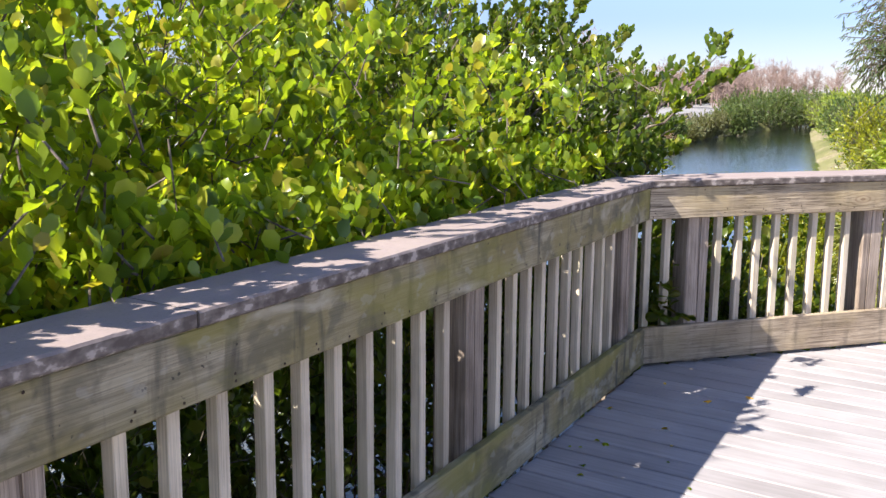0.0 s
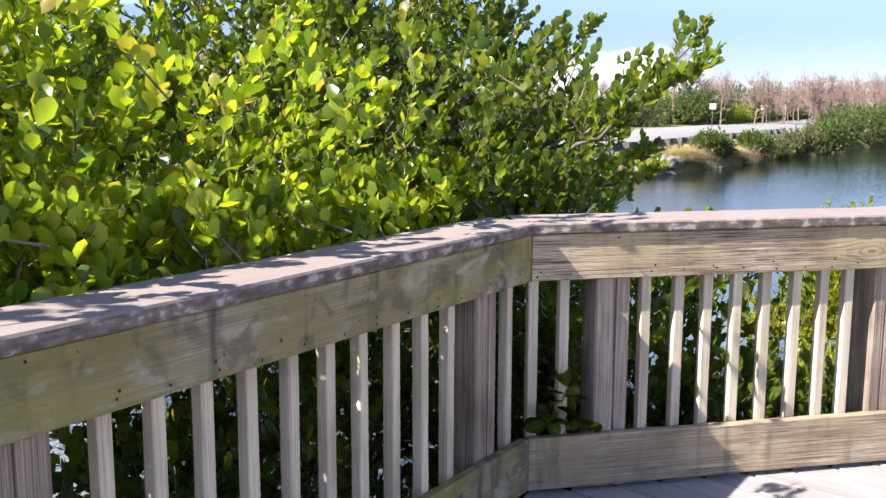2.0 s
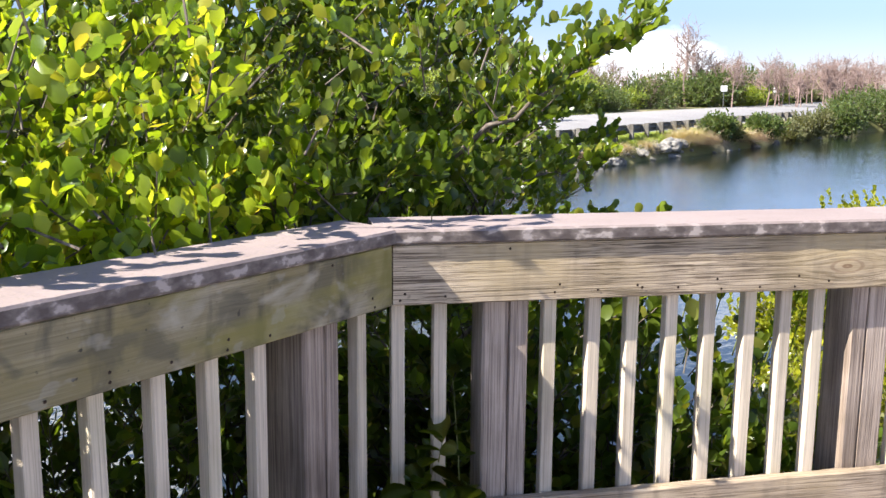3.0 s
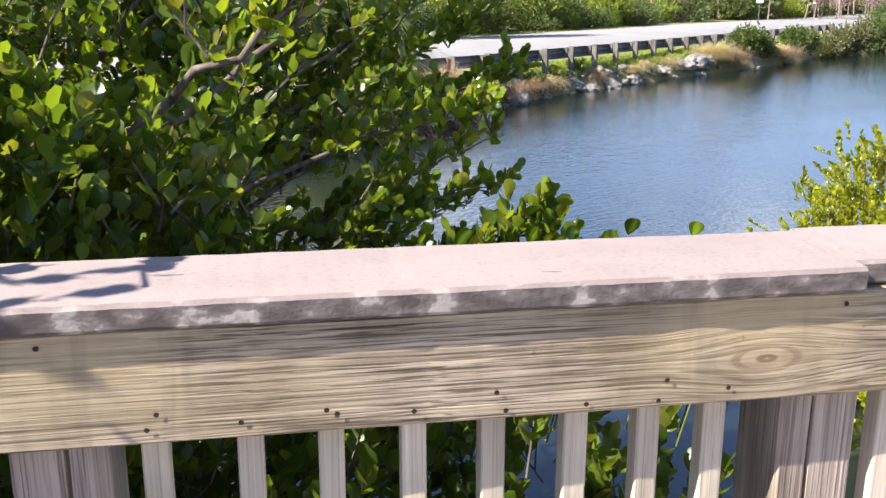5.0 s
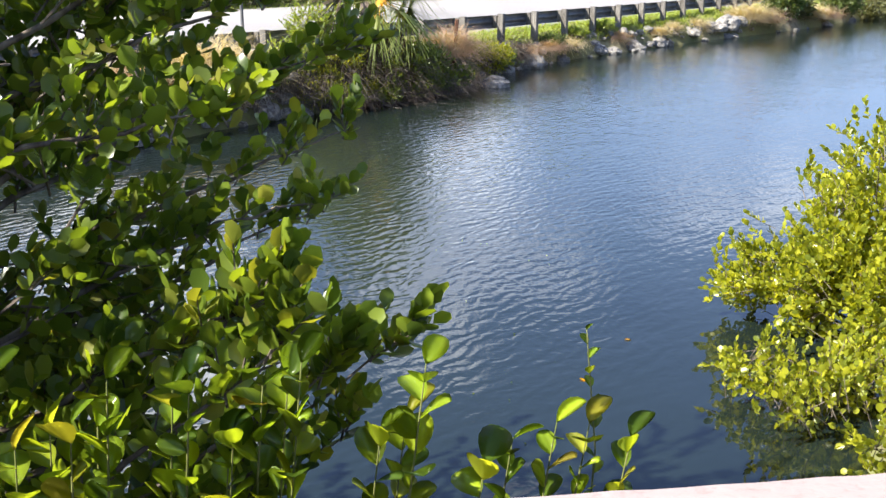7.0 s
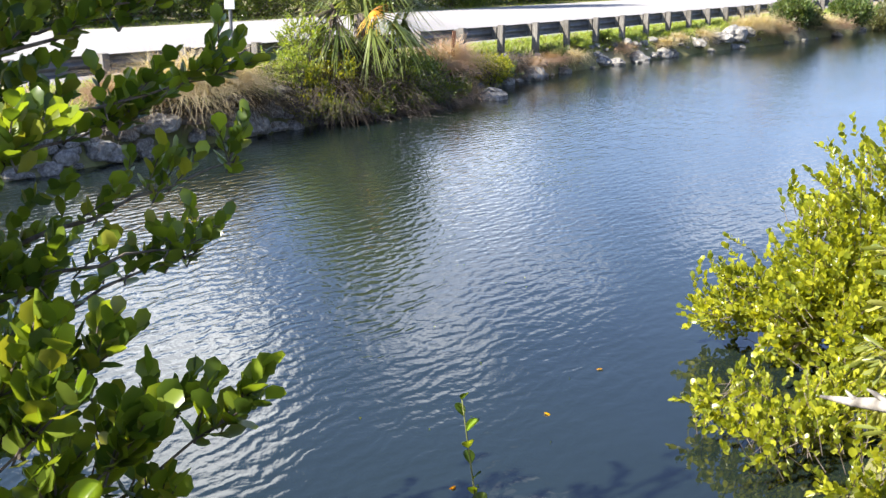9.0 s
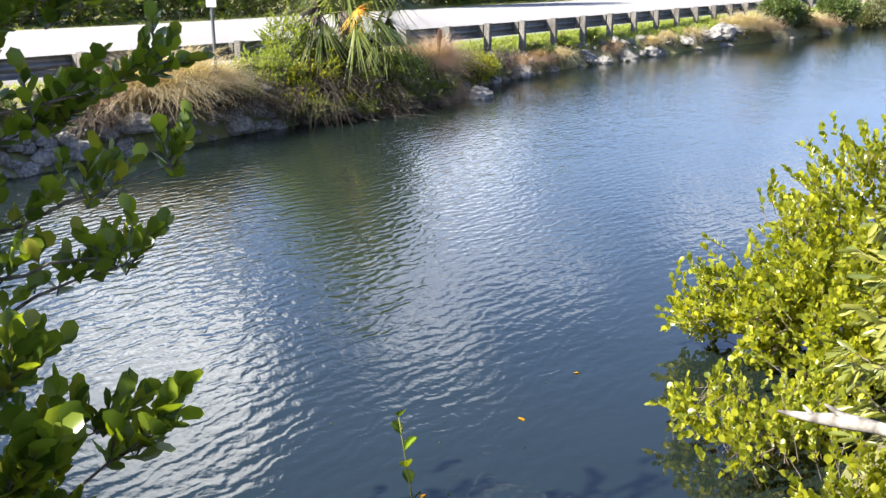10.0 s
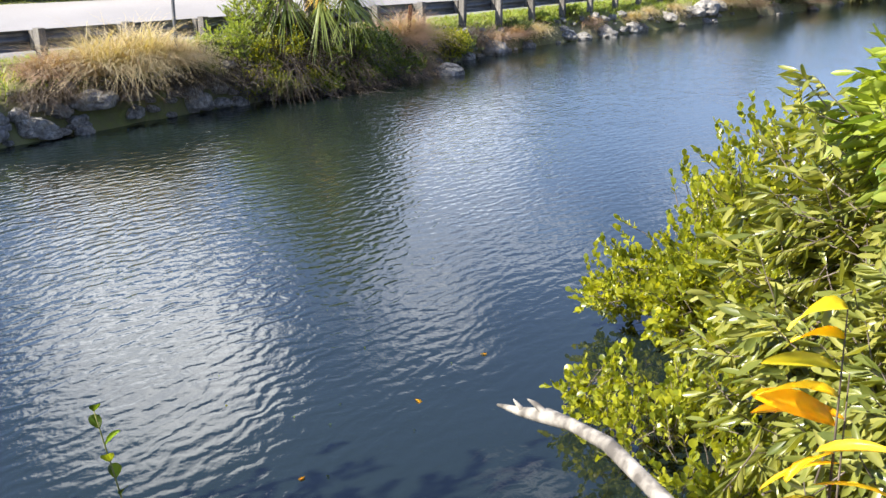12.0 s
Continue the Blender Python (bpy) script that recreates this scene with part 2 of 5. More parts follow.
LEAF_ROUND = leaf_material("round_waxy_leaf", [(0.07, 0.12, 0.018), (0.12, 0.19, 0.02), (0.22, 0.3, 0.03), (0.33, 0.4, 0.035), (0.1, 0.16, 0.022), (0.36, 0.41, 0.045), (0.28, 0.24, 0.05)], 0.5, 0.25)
# hedge leaf colour darkened for shaded shrubs; truly dark shrubs use it too
LEAF_DARK_SHADED = leaf_material("dark_and_shaded_leaf", [(0.04, 0.07, 0.015), (0.07, 0.11, 0.018), (0.11, 0.16, 0.022), (0.15, 0.2, 0.03), (0.07, 0.1, 0.02), (0.19, 0.19, 0.04)], 0.45, 0.3)
# tone between the lit and the dark leaf, painting boughs as half shaded
LEAF_BOUGH = leaf_material("half_shaded_bough_leaf", [(0.05, 0.085, 0.015), (0.09, 0.14, 0.02), (0.15, 0.2, 0.025), (0.2, 0.26, 0.03), (0.07, 0.11, 0.018), (0.24, 0.24, 0.04)], 0.45, 0.28)
LEAF_SMALL = leaf_material("small_yellow_green_leaf", [(0.11, 0.14, 0.018), (0.23, 0.255, 0.022), (0.38, 0.375, 0.03), (0.15, 0.18, 0.02)], 0.4)
LEAF_LANCE = leaf_material("lance_green_leaf", [(0.1, 0.125, 0.028), (0.2, 0.215, 0.045), (0.31, 0.3, 0.075), (0.14, 0.165, 0.035)], 0.3)
LEAF_YELLOW = leaf_material("yellowed_leaf", [(0.78, 0.5, 0.02), (0.85, 0.6, 0.03), (0.62, 0.58, 0.1), (0.78, 0.44, 0.02)], 0.3)
LEAF_FAR = leaf_material("far_shrub_leaf", [(0.05, 0.085, 0.025), (0.085, 0.13, 0.035), (0.13, 0.17, 0.045), (0.1, 0.12, 0.04)], 0.3, 0.5)
LEAF_FRESH = leaf_material("fresh_shrub_leaf", [(0.16, 0.22, 0.035), (0.24, 0.3, 0.045), (0.3, 0.34, 0.06), (0.13, 0.2, 0.04)], 0.35, 0.4)
LEAF_PALM = leaf_material("palm_blade", [(0.1, 0.14, 0.04), (0.16, 0.2, 0.06), (0.25, 0.28, 0.1)], 0.35)
LEAF_GOLD = leaf_material("golden_palm_blade", [(0.6, 0.36, 0.05), (0.7, 0.46, 0.1), (0.52, 0.3, 0.05)], 0.35)
DRY = leaf_material("dry_grass_blade", [(0.36, 0.29, 0.18), (0.48, 0.4, 0.26), (0.56, 0.48, 0.33), (0.3, 0.22, 0.14)], 0.25, 0.6)
DRY_RED = leaf_material("reddish_dry_stem", [(0.3, 0.2, 0.14), (0.42, 0.3, 0.21), (0.36, 0.25, 0.19)], 0.2, 0.7)
THATCH = leaf_material("dark_brown_dead_stem", [(0.04, 0.028, 0.02), (0.07, 0.05, 0.035), (0.12, 0.09, 0.06), (0.05, 0.035, 0.025)], 0.08, 0.7)
LEAF_GREY = leaf_material("grey_olive_leaf", [(0.09, 0.1, 0.05), (0.14, 0.15, 0.07), (0.2, 0.19, 0.1), (0.12, 0.13, 0.05)], 0.3, 0.6)
GRASS = leaf_material("grass_blade", [(0.16, 0.22, 0.04), (0.25, 0.32, 0.05), (0.34, 0.36, 0.09), (0.2, 0.28, 0.045)], 0.3, 0.6)


def bark_material(name, dark, light, scale=30.0):
    m, n, l, b = material(name, 0.9, 0.2)
    f = tex(n, l, scale, 6.0, (1, 1, 0.3))
    l.new(ramp(n, l, f, [(0.35, dark), (0.65, light)]), b.inputs["Base Color"])
    bump(n, l, b, f, 0.6, 0.01)
    return m


BARK = bark_material("grey_brown_bark", (0.06, 0.045, 0.035), (0.2, 0.165, 0.135))
BARK_DEAD = bark_material("bleached_dead_wood", (0.1, 0.09, 0.08), (0.36, 0.33, 0.29), 34.0)
BARK_BARE = bark_material("pinkish_bare_twigs", (0.22, 0.15, 0.13), (0.34, 0.25, 0.22), 3.0)
STEM_GREEN = bark_material("green_stem", (0.1, 0.12, 0.03), (0.2, 0.2, 0.07))

ROCK, n_, l_, b_ = material("pale_limestone", 0.9, 0.25)
f_ = tex(n_, l_, 3.0, 8.0)
f2_ = tex(n_, l_, 14.0, 5.0)
c_ = ramp(n_, l_, f_, [(0.32, (0.13, 0.12, 0.105)), (0.5, (0.28, 0.26, 0.235)), (0.66, (0.41, 0.385, 0.345))])
c_ = mixed(n_, l_, ramp(n_, l_, f2_, [(0.3, (0.6, 0.6, 0.6)), (0.5, (0, 0, 0))]), c_, (0.12, 0.11, 0.1))
l_.new(c_, b_.inputs["Base Color"])
bump(n_, l_, b_, f2_, 0.8, 0.05)

GROUND, n_, l_, b_ = material("bank_soil_and_turf", 0.95, 0.15)
f_ = tex(n_, l_, 0.35, 6.0)
f2_ = tex(n_, l_, 7.0, 6.0)
c_ = ramp(n_, l_, f_, [(0.36, (0.14, 0.15, 0.05)), (0.5, (0.22, 0.21, 0.09)), (0.62, (0.3, 0.25, 0.16))])
c_ = mixed(n_, l_, ramp(n_, l_, f2_, [(0.3, (0.7, 0.7, 0.7)), (0.62, (0, 0, 0))]), c_, (0.14, 0.12, 0.07))
l_.new(c_, b_.inputs["Base Color"])
bump(n_, l_, b_, f2_, 0.7, 0.06)

ASPHALT, n_, l_, b_ = material("sun_bleached_road", 0.9, 0.2)
f_ = tex(n_, l_, 0.5, 4.0, (1, 0.25, 1))
f2_ = tex(n_, l_, 60.0, 3.0)
c_ = ramp(n_, l_, f_, [(0.3, (0.2, 0.182, 0.175)), (0.7, (0.265, 0.243, 0.234))])
c_ = mixed(n_, l_, 0.25, c_, ramp(n_, l_, f2_, [(0.3, (0.25, 0.25, 0.25)), (0.7, (0.65, 0.65, 0.65))]))
l_.new(c_, b_.inputs["Base Color"])
bump(n_, l_, b_, f2_, 0.3, 0.01)

STEEL, n_, l_, b_ = material("galvanised_steel", 0.5, 0.5, 0.35)
f_ = tex(n_, l_, 5.0, 6.0)
l_.new(ramp(n_, l_, f_, [(0.3, (0.10, 0.102, 0.105)), (0.7, (0.19, 0.193, 0.196))]), b_.inputs["Base Color"])

SIGN_GREY, n_, l_, b_ = material("pale_sign_sheet", 0.5, 0.4)
f_ = tex(n_, l_, 9.0, 4.0)
l_.new(ramp(n_, l_, f_, [(0.3, (0.62, 0.63, 0.62)), (0.7, (0.78, 0.79, 0.78))]), b_.inputs["Base Color"])

NAIL, n_, l_, b_ = material("rusty_nail", 0.7, 0.4, 0.6)
f_ = tex(n_, l_, 90.0, 2.0)
l_.new(ramp(n_, l_, f_, [(0.3, (0.02, 0.015, 0.012)), (0.7, (0.08, 0.05, 0.035))]), b_.inputs["Base Color"])

WATER, n_, l_, b_ = material("rippled_canal_water", 0.03, 0.75)
b_.inputs["IOR"].default_value = 1.52
f_ = tex(n_, l_, 0.25, 3.0)
l_.new(ramp(n_, l_, f_, [(0.35, (0.008, 0.0135, 0.0125)), (0.65, (0.012, 0.019, 0.017))]), b_.inputs["Base Color"])
def ripple_bands(turn, scale, distort):
    w = n_.new("ShaderNodeTexWave")
    w.wave_type, w.bands_direction, w.wave_profile = "BANDS", "X", "SIN"
    w.inputs["Scale"].default_value, w.inputs["Distortion"].default_value = scale, distort
    w.inputs["Detail"].default_value, w.inputs["Detail Scale"].default_value = 3.0, 1.6
    c = n_.new("ShaderNodeTexCoord")
    mp = n_.new("ShaderNodeMapping")
    mp.inputs["Rotation"].default_value = (0, 0, radians(turn))
    l_.new(c.outputs["Object"], mp.inputs[0])
    l_.new(mp.outputs[0], w.inputs["Vector"])
    return w.outputs["Fac"]


# wind reaches the open canal and leaves the near bank's lee calm
wc = n_.new("ShaderNodeTexCoord")
wd = n_.new("ShaderNodeVectorMath")
wd.operation = "DOT_PRODUCT"
wd.inputs[1].default_value = (-0.711, 0.703, 0)
l_.new(wc.outputs["Object"], wd.inputs[0])
gust = n_.new("ShaderNodeMath")
gust.operation = "MULTIPLY_ADD"
gust.inputs[1].default_value = 3.0
l_.new(tex(n_, l_, 0.45, 3.0), gust.inputs[0])
l_.new(wd.outputs["Value"], gust.inputs[2])
lee = n_.new("ShaderNodeMapRange")
lee.inputs["From Min"].default_value, lee.inputs["From Max"].default_value = 2.6, 6.2
lee.inputs["To Min"].default_value, lee.inputs["To Max"].default_value = 0.06, 0.4
l_.new(gust.outputs[0], lee.inputs["Value"])
swell = bump(n_, l_, b_, tex(n_, l_, 1.6, 2.0, (1, 0.7, 1)), 0.14, 0.05)
bands_ = mixed(n_, l_, 0.5, ripple_bands(62, 1.75, 7.0), ripple_bands(38, 2.8, 9.0))
fine_ = mixed(n_, l_, 0.4, bands_, tex(n_, l_, 12.0, 3.0, (1.5, 0.8, 1), distort=0.6))
bump(n_, l_, b_, fine_, 0.4, 0.016, swell)
for link in b_.inputs["Normal"].links:
    l_.new(lee.outputs["Result"], link.from_node.inputs["Strength"])


# ---------------- mesh helpers ----------------
def mesh_of(name, verts, faces, mat, smooth=False):
    me = bpy.data.meshes.new(name)
    me.from_pydata([tuple(v) for v in verts] if not isinstance(verts, np.ndarray) else verts.tolist(), [], faces)
    me.materials.append(mat)
    if smooth:
        me.shade_smooth()
    me.update()
    return me


def thing(name, label, category, group="", kind="", at=(0, 0, 0)):
    ob = new(name)
    ob.location = at
    ob.empty_display_size = 0.1
    return tagged(ob, label, category, group, kind)


def child(name, me, parent, m=None, label="", kind=""):
    """A part of a thing; m is its pose in the world."""
    ob = new(name, me)
    ob.parent = parent
    at = Vector(parent.location) if parent.parent is None else parent.matrix_basis.translation
    ob.matrix_basis = Matrix.Translation(-Vector(at)) @ (m or Matrix.Identity(4))
    return tagged(ob, label, kind=kind)


def part(name, bm, mat, parent, label="", m=None):
    me = bpy.data.meshes.new(name)
    bm.to_mesh(me)
    bm.free()
    me.materials.append(mat)
    return child(name, me, parent, m, label)


def board_mesh(name, length, depth, height, mat, edge=0.004, wear=0.0, cuts=1, split=0.0):
    """A board along x from 0, y from 0 to depth, z from 0 to height, with eased and worn edges."""
    bm = bmesh.new()
    xs = [length * i / cuts for i in range(cuts + 1)]
    e = edge
    prof = [(e, 0), (depth - e, 0), (depth, e), (depth, height - e), (depth - e, height), (e, height), (0, height - e), (0, e)]
    if split:
        mid = height * split
        prof += [(0, mid - 0.004), (0.016, mid), (0, mid + 0.004)][::-1]
        prof = prof[:7] + prof[8:] + [prof[7]]
    np_ = len(prof)
    rows = []
    for i, x in enumerate(xs):
        row = []
        for k, (y, z) in enumerate(prof):
            w = wear * (random.random() - 0.5) if k in (4, 5, 6, 7) else wear * 0.3 * (random.random() - 0.5)
            row.append(bm.verts.new((x, y + w, z + w * 0.7)))
        rows.append(row)
    for a, b in zip(rows, rows[1:]):
        for k in range(np_):
            bm.faces.new((a[k], b[k], b[(k + 1) % np_], a[(k + 1) % np_]))
    bm.faces.new(rows[0])
    bm.faces.new(rows[-1][::-1])
    bmesh.ops.recalc_face_normals(bm, faces=bm.faces)
    me = bpy.data.meshes.new(name)
    bm.to_mesh(me)
    bm.free()
    me.materials.append(mat)
    return me


def tubes(paths, sides=5):
    """Vertices and faces of tapered tubes; a path is a list of (point, radius)."""
    verts, faces = [], []
    for path in paths:
        base = len(verts)
        pts = [Vector(p) for p, _ in path]
        for i, (p, r) in enumerate(path):
            d = (pts[min(i + 1, len(pts) - 1)] - pts[max(i - 1, 0)]).normalized()
            a = d.cross(Vector((0.31, 0.17, 0.93))).normalized()
            b = d.cross(a)
            for k in range(sides):
                t = 2 * math.pi * k / sides
                verts.append(Vector(p) + r * (math.cos(t) * a + math.sin(t) * b))
        for i in range(len(path) - 1):
            for k in range(sides):
                q, w = base + i * sides, base + (i + 1) * sides
                faces.append((q + k, q + (k + 1) % sides, w + (k + 1) % sides, w + k))
        faces.append(tuple(base + (len(path) - 1) * sides + k for k in range(sides)))
    return verts, faces


LEAF = np.array([(0, 0, 0), (0, 0.5, -0.07), (0, 1, 0.02), (-0.46, 0.42, 0.05), (-0.4, 0.8, 0.04), (0.46, 0.42, 0.05), (0.4, 0.8, 0.04)])
LEAF_F = [(0, 1, 4, 3), (1, 2, 4), (0, 5, 6, 1), (1, 6, 2)]


def leaf_mesh_data(pos, along, up, length, width):
    """Many leaves in one mesh: the foot, way and upper side of each, with its length and width."""
    along = along / np.linalg.norm(along, axis=1, keepdims=True)
    side = np.cross(along, up)
    side /= np.linalg.norm(side, axis=1, keepdims=True) + 1e-9
    nor = np.cross(side, along)
    L = length[:, None, None]
    W = width[:, None, None]
    v = pos[:, None, :] + LEAF[None, :, 0:1] * W * side[:, None, :] + LEAF[None, :, 1:2] * L * along[:, None, :] + LEAF[None, :, 2:3] * L * nor[:, None, :]
    v = v.reshape(-1, 3)
    n = len(pos)
    loops, starts, totals = [], [], []
    base = (np.arange(n) * 7)[:, None]
    idx = np.concatenate([np.array(f) for f in LEAF_F])
    loops = (base + idx[None, :]).reshape(-1)
    tot = np.tile([len(f) for f in LEAF_F], n)
    return v, loops, tot


def fast_mesh(name, v, loops, tot, mat):
    me = bpy.data.meshes.new(name)
    me.vertices.add(len(v))
    me.vertices.foreach_set("co", v.astype(np.float32).reshape(-1))
    me.loops.add(len(loops))
    me.loops.foreach_set("vertex_index", loops.astype(np.int32))
    me.polygons.add(len(tot))
    starts = np.concatenate([[0], np.cumsum(tot)[:-1]])
    me.polygons.foreach_set("loop_start", starts.astype(np.int32))
    me.update(calc_edges=True)
    me.validate()
    me.materials.append(mat)
    return me


def sprays(rng, tips, ways, per, spray, length, width, lift=0.35, open_=0.9):
    """Leaves set in turn along short twigs. Gives the leaf arrays and the twig paths."""
    n = len(tips)
    ways = ways / np.linalg.norm(ways, axis=1, keepdims=True)
    ref = rng.normal(size=(n, 3))
    a = np.cross(ways, ref)
    a /= np.linalg.norm(a, axis=1, keepdims=True)
    b = np.cross(ways, a)
    pos, along, ups = [], [], []
    for k in range(per):
        f = k / max(per - 1, 1)
        turn = k * 2.4 + rng.normal(size=n) * 0.35
        out = np.cos(turn)[:, None] * a + np.sin(turn)[:, None] * b
        p = tips - ways * (spray * (1 - f))[:, None] if isinstance(spray, np.ndarray) else tips - ways * spray * (1 - f)
        d = ways * (0.55 + 0.7 * f) + out * open_ * (1.05 - 0.55 * f) + np.array((0, 0, lift))
        pos.append(p)
        along.append(d + rng.normal(size=(n, 3)) * 0.15)
        ups.append(ways * 0.8 - out * 0.5 + np.array((0, 0, 0.5)) + rng.normal(size=(n, 3)) * 0.35)
    pos, along, ups = np.concatenate(pos), np.concatenate(along), np.concatenate(ups)
    m = len(pos)
    size = rng.uniform(0.65, 1.2, m)
    return pos, along, ups, length * size, width * size * rng.uniform(0.85, 1.1, m)


def in_lobes(rng, lobes, n, shell=0.4):
    """Points and outward ways in the outer part of egg-shaped lobes, fewer inside."""
    vol = np.array([l[3] * l[4] + l[4] * l[5] + l[3] * l[5] for l in lobes])
    pick = rng.choice(len(lobes), n, p=vol / vol.sum())
    c = np.array([l[:3] for l in lobes])[pick]
    r = np.array([l[3:6] for l in lobes])[pick]
    d = rng.normal(size=(n, 3))
    d /= np.linalg.norm(d, axis=1, keepdims=True)
    k = rng.uniform(0, 1, n) ** shell
    lump = 1 + 0.13 * np.sin(d[:, 0] * 5 + d[:, 1] * 4 + c[:, 0] * 3) + 0.1 * rng.normal(size=n)
    p = c + d * r * (k * lump)[:, None]
    return p, d / r


def limbs(rng, root, lobes, n, thick, twist=0.12, stems=4):
    """Branches from the root up into the lobes."""
    paths = []
    root = Vector(root)
    for i in range(n):
        l = lobes[rng.integers(len(lobes))]
        d = rng.normal(size=3)
        d /= np.linalg.norm(d)
        end = Vector((l[0] + d[0] * l[3] * 0.85, l[1] + d[1] * l[4] * 0.85, l[2] + abs(d[2]) * l[5] * 0.8 - 0.2 * l[5]))
        start = root + Vector((rng.normal() * 0.12, rng.normal() * 0.12, 0)) * (1 + thick * 8)
        mid = start.lerp(end, 0.45) + Vector((rng.normal() * twist, rng.normal() * twist, abs(rng.normal()) * twist))
        path = []
        for k in range(7):
            t = k / 6
            q = start * (1 - t) ** 2 + mid * 2 * t * (1 - t) + end * t * t
            q += Vector(rng.normal(size=3) * twist * 0.12)
            path.append((q, thick * (1 - 0.85 * t) * (0.6 + 0.4 * (i < stems))))
        paths.append(path)
        for j in range(3):
            s0, _ = path[2 + j]
            e0 = s0 + Vector(rng.normal(size=3) * np.array(l[3:6]) * 0.33) + Vector((0, 0, 0.1 * l[5]))
            paths.append([(s0, thick * 0.35), (s0.lerp(e0, 0.5) + Vector(rng.normal(size=3) * twist * 0.2), thick * 0.24), (e0, thick * 0.1)])
    return paths


def shrub(name, label, root, lobes, n, per, spray, length, width, leaf_mat, seed, keep=None, n_limbs=14, thick=0.02,
          lift=0.35, shell=0.4, open_=0.9, up=0.5, group="", category="shrub", bark=None, extra=None, split=False, single=None):
    """A bush: a root, woody branches and a crown of single leaves."""
    rng = np.random.default_rng(seed)
    ob = thing(name, label, category, group, at=root)
    tips, ways = in_lobes(rng, lobes, n, shell)
    ways = ways / np.linalg.norm(ways, axis=1, keepdims=True) + np.array((0, 0, up)) + rng.normal(size=(n, 3)) * 0.35
    if keep is not None:
        ok = keep(tips)
        tips, ways = tips[ok], ways[ok]
    if extra is not None:
        tips, ways = np.concatenate([tips, extra[0]]), np.concatenate([ways, extra[1]])
    v, f, t = leaf_mesh_data(*sprays(rng, tips, ways, per, spray, length, width, lift, open_))
    child("foliage", fast_mesh("foliage", v, f, t, leaf_mat), ob, kind="stuff")
    paths = limbs(rng, root, lobes, n_limbs, thick)
    if keep is not None:
        paths = [p for p in paths if keep(np.array([tuple(q) for q, _ in p])).all()]
    if split:
        for p in [p for p in paths if len(p) == 7]:
            vv, ff = tubes([p], 6)
            child("limb", mesh_of("limb", vv, ff, bark or BARK, True), ob)
        paths = [p for p in paths if len(p) != 7]
    w = ways / np.linalg.norm(ways, axis=1, keepdims=True)
    step = max(1, len(tips) // 900)
    for p, d in zip(tips[::step], w[::step]):
        a = Vector(p) - Vector(d) * spray * 1.6
        paths.append([(a, thick * 0.16), (Vector(p) - Vector(d) * spray * 0.6 + Vector((0, 0, -0.01)), thick * 0.13), (p, thick * 0.07)])
    vv, ff = tubes(paths, 5)
    child("twig", mesh_of("twig", vv, ff, bark or BARK), ob, kind="stuff")
    if single is not None:
        front = np.nonzero(single[1](tips))[0]
        for i in front[:single[2]]:
            a = Vector(w[i])
            side = a.cross(Vector(rng.normal(size=3))).normalized()
            turn = Matrix((side, a, side.cross(a))).transposed().to_4x4()
            child("leaf", single[0][i % len(single[0])], ob, Matrix.Translation(Vector(tips[i])) @ turn @ Matrix.Scale(rng.uniform(0.8, 1.15), 4))
    return ob


# ---------------- the lie of the land ----------------
U, V = np.array((0.703, 0.711)), np.array((-0.711, 0.703))    # along the canal, and across it to the far side
WATER_Z = -1.25


def uv(u, v, z=0.0):
    return Vector((u * U[0] + v * V[0], u * U[1] + v * V[1], z))


def far_shore(u):
    return np.interp(u, [-400, 8.6, 11.4, 16.6, 21, 24.7, 31, 34, 39, 46, 57, 63, 75, 400], [10.3, 10.36, 10.46, 10.6, 11.45, 11.35, 11.0, 10.6, 10.1, 9.9, 9.0, 7.8, 7.3, 7.0])


def near_shore(u):
    return np.interp(u, [-400, -4, 8, 15, 33, 59, 75, 400], [-0.3, -0.3, -0.3, 0.2, 2.2, 5.2, 6.4, 6.8])


def far_ground(u):
    return np.interp(u, [-400, 5, 12, 20, 45, 400], [-0.42, -0.42, -0.46, -0.52, -0.55, -0.6])


def height(u, v):
    f, g = far_shore(u), near_shore(u)
    far = far_ground(u)
    z = np.interp(v - f, [-1.5, 0.0, 0.15, 0.6, 1.2], [0.0, 0.59, 0.75, 0.93, 1.0]) * (far + 2.3) - 2.3
    near = np.interp(g - v, [-1.5, 0.0, 0.8, 2.5], [0.0, 0.656, 0.85, 1.0]) * 1.6 - 2.3
    return np.where(v > 0.5 * (f + g), z, near)


us = np.concatenate([np.linspace(-400, -14, 24), np.linspace(-12, 66, 196), np.linspace(70, 500, 40)])
vs = np.concatenate([np.linspace(-400, -12, 20), np.linspace(-10, 15, 126), np.linspace(15.5, 32, 30), np.linspace(36, 500, 24)])
gu, gv = np.meshgrid(us, vs, indexing="ij")
gz = height(gu, gv)
rg = np.random.default_rng(5)
near_path = (np.abs(gu - 20) < 60) & (gv > -9) & (gv < 14)
gz = gz + np.where(near_path, rg.normal(size=gz.shape) * 0.035, 0)
gx, gy = gu * U[0] + gv * V[0], gu * U[1] + gv * V[1]
nv = len(vs)
quads = [(i * nv + j, (i + 1) * nv + j, (i + 1) * nv + j + 1, i * nv + j + 1) for i in range(len(us) - 1) for j in range(nv - 1)]
ground = new("ground", mesh_of("ground", np.stack([gx, gy, gz], -1).reshape(-1, 3), quads, GROUND, True))
tagged(ground, "canal banks of pale soil and patchy green grass", "ground", kind="structure")

wa, wb = [], []
for u in np.concatenate([np.linspace(-300, 0, 12), np.linspace(3, 80, 40), np.linspace(90, 500, 12)]):
    wa.append(uv(u, near_shore(u) - 0.6, WATER_Z))
    wb.append(uv(u, far_shore(u) + 0.5, WATER_Z))
